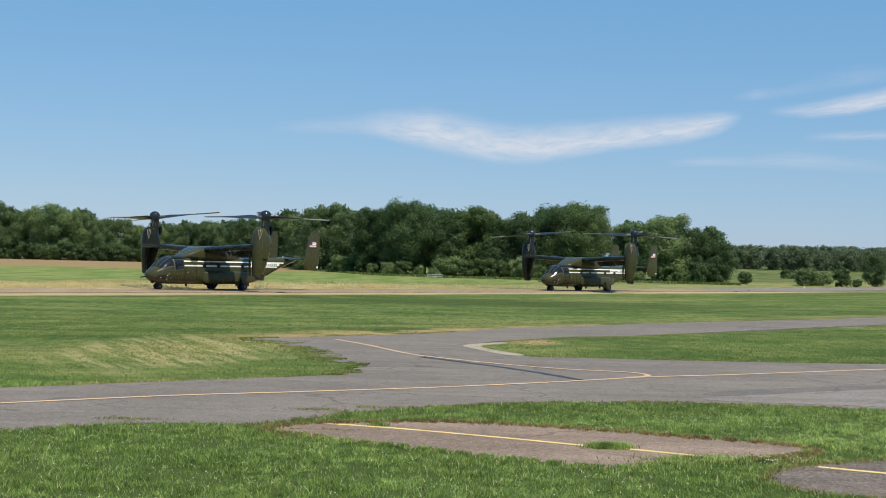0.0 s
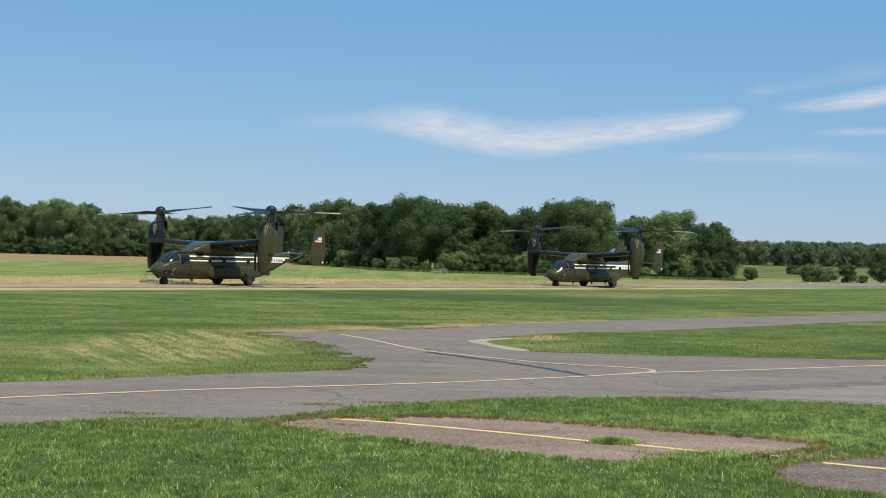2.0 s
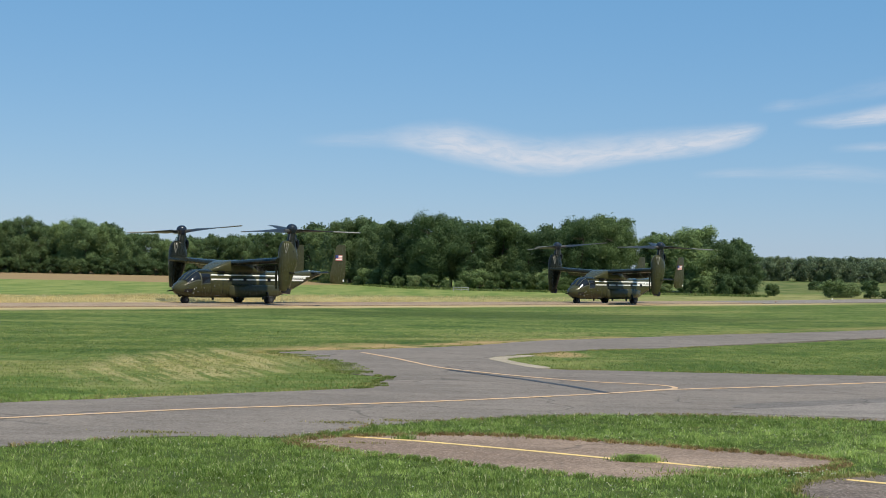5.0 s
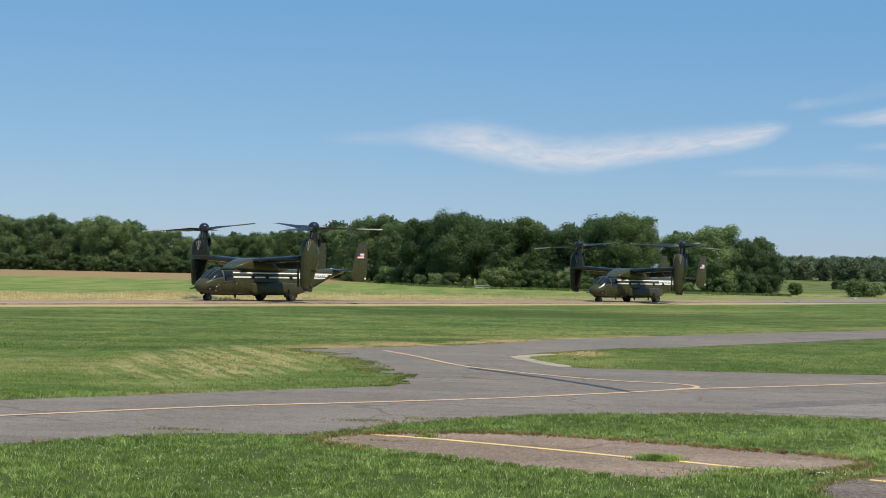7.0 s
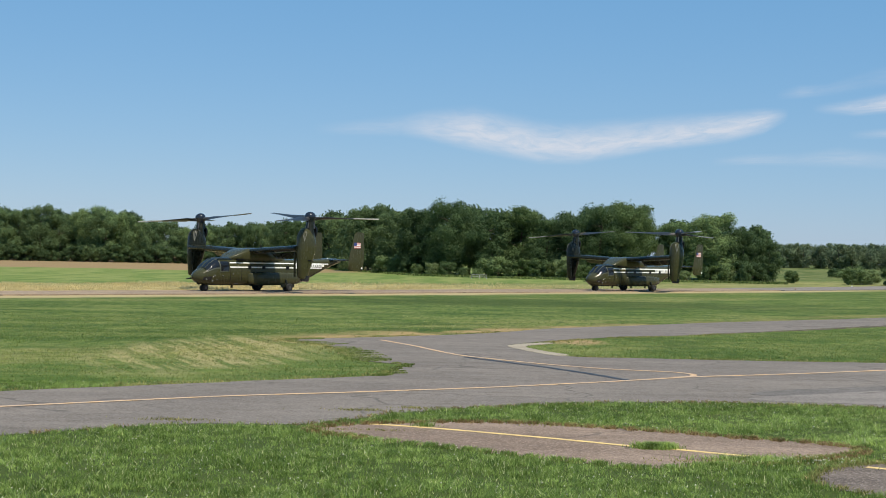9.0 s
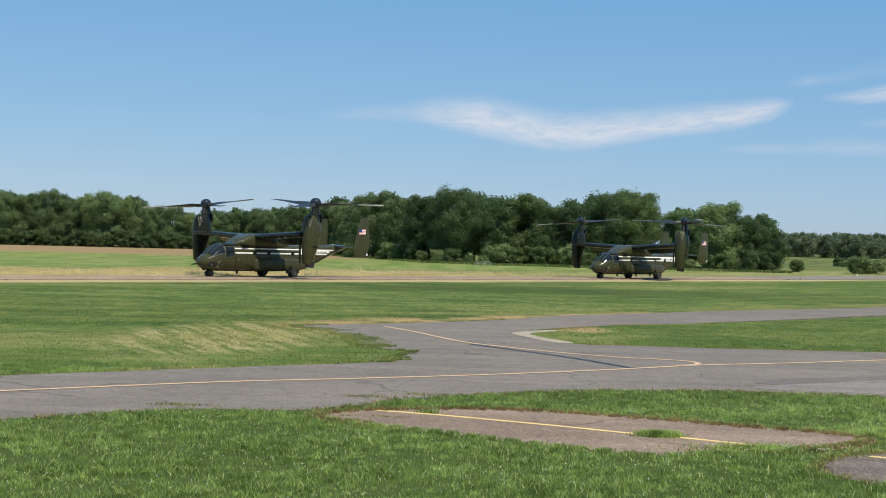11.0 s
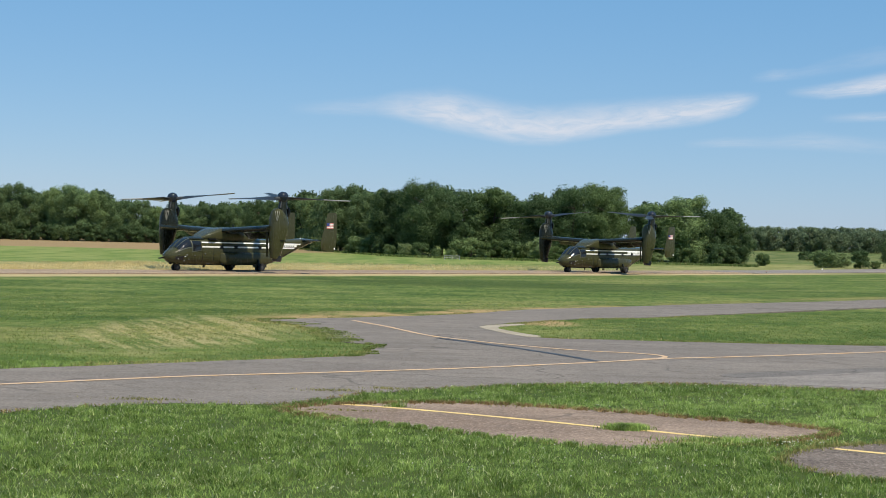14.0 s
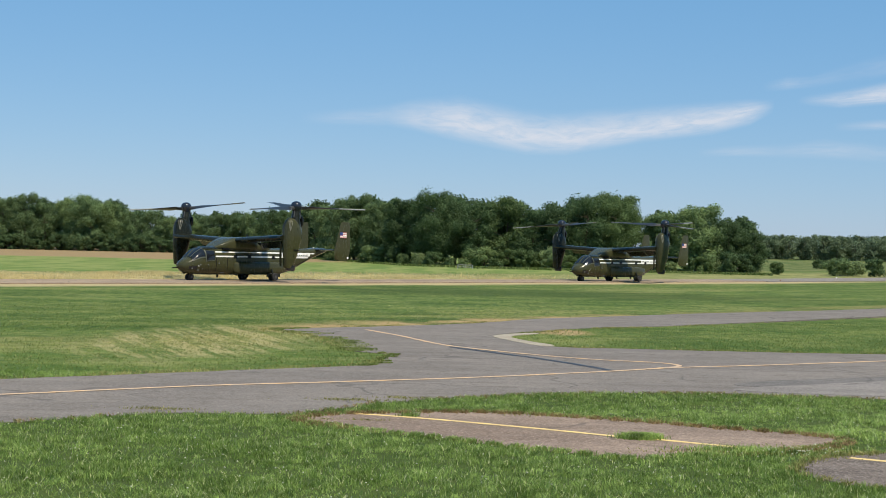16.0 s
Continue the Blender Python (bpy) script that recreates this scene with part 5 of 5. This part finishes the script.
        for i in range(28):
            c, q = math.cos(6.2832 * i / 28), math.sin(6.2832 * i / 28)
            ring.append((x, w * math.copysign(abs(c) ** 0.42, c), (lo + hi) / 2 + (hi - lo) / 2 * math.copysign(abs(q) ** 0.42, q)))
        rings.append(ring)
    loft(bm, rings)
    fairing = part("wing_fairing", bm, GREEN, body, "broad wedge fairing where the wing crosses the back")
    for side in (1, -1):
        part("lip_block", box(bmesh.new(), (-4.5, side * 1.12 - 0.1, 2.6), (-3.72, side * 1.12 + 0.1, 2.76), 0.03), PORT, fairing, "dark block under the fairing's lip")
    part("cockpit_roof", loft(bmesh.new(), [[(x, w * math.cos(3.1416 * i / 10), 2.66 + h * math.sin(3.1416 * i / 10)) for i in range(11)] for x, w, h in ((-2.0, 0.75, 0.04), (-2.2, 0.85, 0.2), (-3.3, 0.9, 0.25), (-3.55, 0.85, 0.2))]), DEEP, body, "dark overhead panel of the cockpit")
    # nose fittings
    part("sensor_turret", turned(bmesh.new(), [(0.05, 0.52), (0.16, 0.58), (0.19, 0.72), (0.16, 0.95)], 14, at=(-0.6, 0, 0)), DEEP, body, "round sensor turret under the nose")
    part("nose_probe", tube(bmesh.new(), (-0.4, -0.3, 1.1), (0.45, -0.3, 1.02), 0.09, 0.045), DEEP, body, "short probe beside the nose")
    gear = part("nose_gear", tube(bmesh.new(), (-1.2, 0, 0.8), (-1.17, 0, 0.25), 0.08, 0.06), STEEL, root, "nose gear leg with twin wheels")
    for dy in (-0.19, 0.19):
        wheel(gear, -1.17, dy, 0.28, 0.2)
    part("gear_door", box(bmesh.new(), (-1.75, -0.36, 0.32), (-1.3, -0.32, 0.62), 0.01), DEEP, gear)
    for x in (-4.2, -7.6, -10.2):
        part("belly_antenna", box(bmesh.new(), (x - 0.12, -0.03, 0.26), (x + 0.12, 0.03, 0.5), 0.02), DEEP, body)
    part("tail_light", turned(bmesh.new(), [(0.05, 0), (0.07, 0.05), (0.02, 0.1)], 8, "Z", (-15.3, 0.3, 2.9)), WHITE, body, "small white light on the tail boom")
    for x, z, y in ((-7.0, 3.65, 0.5), (-12.2, 2.85, 0.0)):
        part("antenna", loft(bmesh.new(), [[(x + cx, y + cz, h) for cx, cz in aerofoil(c, 0.12, 5)] for h, c in ((z - 0.1, 0.3), (z + 0.32, 0.16))]), DEEP, body)
    return root


NEAR_POSE = pose(-24.44, 117.64, 0.05, 0, 0, 230.9)
FAR_POSE = pose(10.93, 153.27, 0.06, 0, 0, 227.5)
near_craft = build_aircraft()
HUBS = {}
for s in (1, -1):
    HUBS[s] = Matrix.Translation((-6.25, s * 7.1, 3.7)) @ Matrix.Rotation(radians(TILT), 4, "Y") @ Matrix.Translation((0, 0, 2.5))
    HUBS[s] = Matrix.Translation(HUBS[s].translation) @ Matrix.Rotation(radians(3.4), 4, "Y") @ Matrix.Rotation(radians(-4.1 * s), 4, "X")
    rotor(near_craft, s).matrix_basis = HUBS[s]
far_craft = copy_thing(near_craft, FAR_POSE)
near_craft.matrix_basis = NEAR_POSE

# runway light by the far taxiway
marker = tagged(new("edge_light"), "small edge light post beside the taxiway", "light")
marker.matrix_basis = pose(39.3, 182.4, 0.05)
part("post", turned(bmesh.new(), [(0.05, -0.2), (0.05, 0.16), (0.04, 0.18)], 10), DEEP, marker)
part("lens", turned(bmesh.new(), [(0.07, 0.18), (0.07, 0.24), (0.04, 0.28)], 10), BRASS, marker)
stake = tagged(new("marker_stake"), "short white marker stake beside the taxiway", "marker")
stake.matrix_basis = pose(54.5, 214.0, rise(214.0))
part("stake", box(bmesh.new(), (-0.08, -0.04, -0.2), (0.08, 0.04, 0.24), 0.015), WHITE, stake)
# low pipe barrier in the meadow
barrier = tagged(new("pipe_barrier"), "low dull grey pipe barrier in the meadow", "barrier")
barrier.matrix_basis = pose(-1.2, 226.0, rise(226.0), 0, 0, 8)
for x in (-1.2, 0.0, 1.2):
    part("post", tube(bmesh.new(), (x, 0, -0.3), (x, 0, 0.62), 0.04, 0.04, 8), GALV, barrier)
for z in (0.3, 0.62):
    part("rail", tube(bmesh.new(), (-1.2, 0, z), (1.2, 0, z), 0.035, 0.035, 8), GALV, barrier)


# ---- what moves: the four rotors ----
# both rotors of a craft are geared together as mirror images: 400 turns a minute, and their slow drift (seconds, degrees)
DRIFT = {
    "near": [(0, 9), (0.5, -4), (1, -10), (1.5, -19), (2, -21), (2.5, -17), (3, -10), (3.5, 0), (4, 0), (6.5, -11), (7, -21), (7.5, -2), (8, -7), (8.5, -20),
             (11, -26), (11.5, -6), (12, -9), (12.5, -11), (13, -7), (13.5, -4), (14, 0), (14.5, 2), (15, -1), (15.5, -5), (16, -9)],
    "far": [(0, 32), (1.5, -8), (3.5, -8), (7, 42), (8.7, 48), (11, 42), (12.5, -10), (14.5, -38), (16, -66)],
}


def motions():
    for which, craft in (("near", near_craft), ("far", far_craft)):
        ts, ds = zip(*DRIFT[which])
        for hub in [o for o in craft.children if o.name.startswith("rotor")]:
            side = 1 if hub.matrix_basis.translation.y > 0 else -1
            rows = []
            for k in range(481):
                angle = 80.0 * k + float(np.interp(k / 30, ts, ds))
                rows.append((k / 30, HUBS[side] @ Matrix.Rotation(radians(-side * angle), 4, "Z")))
            walk(hub, rows)


motions()
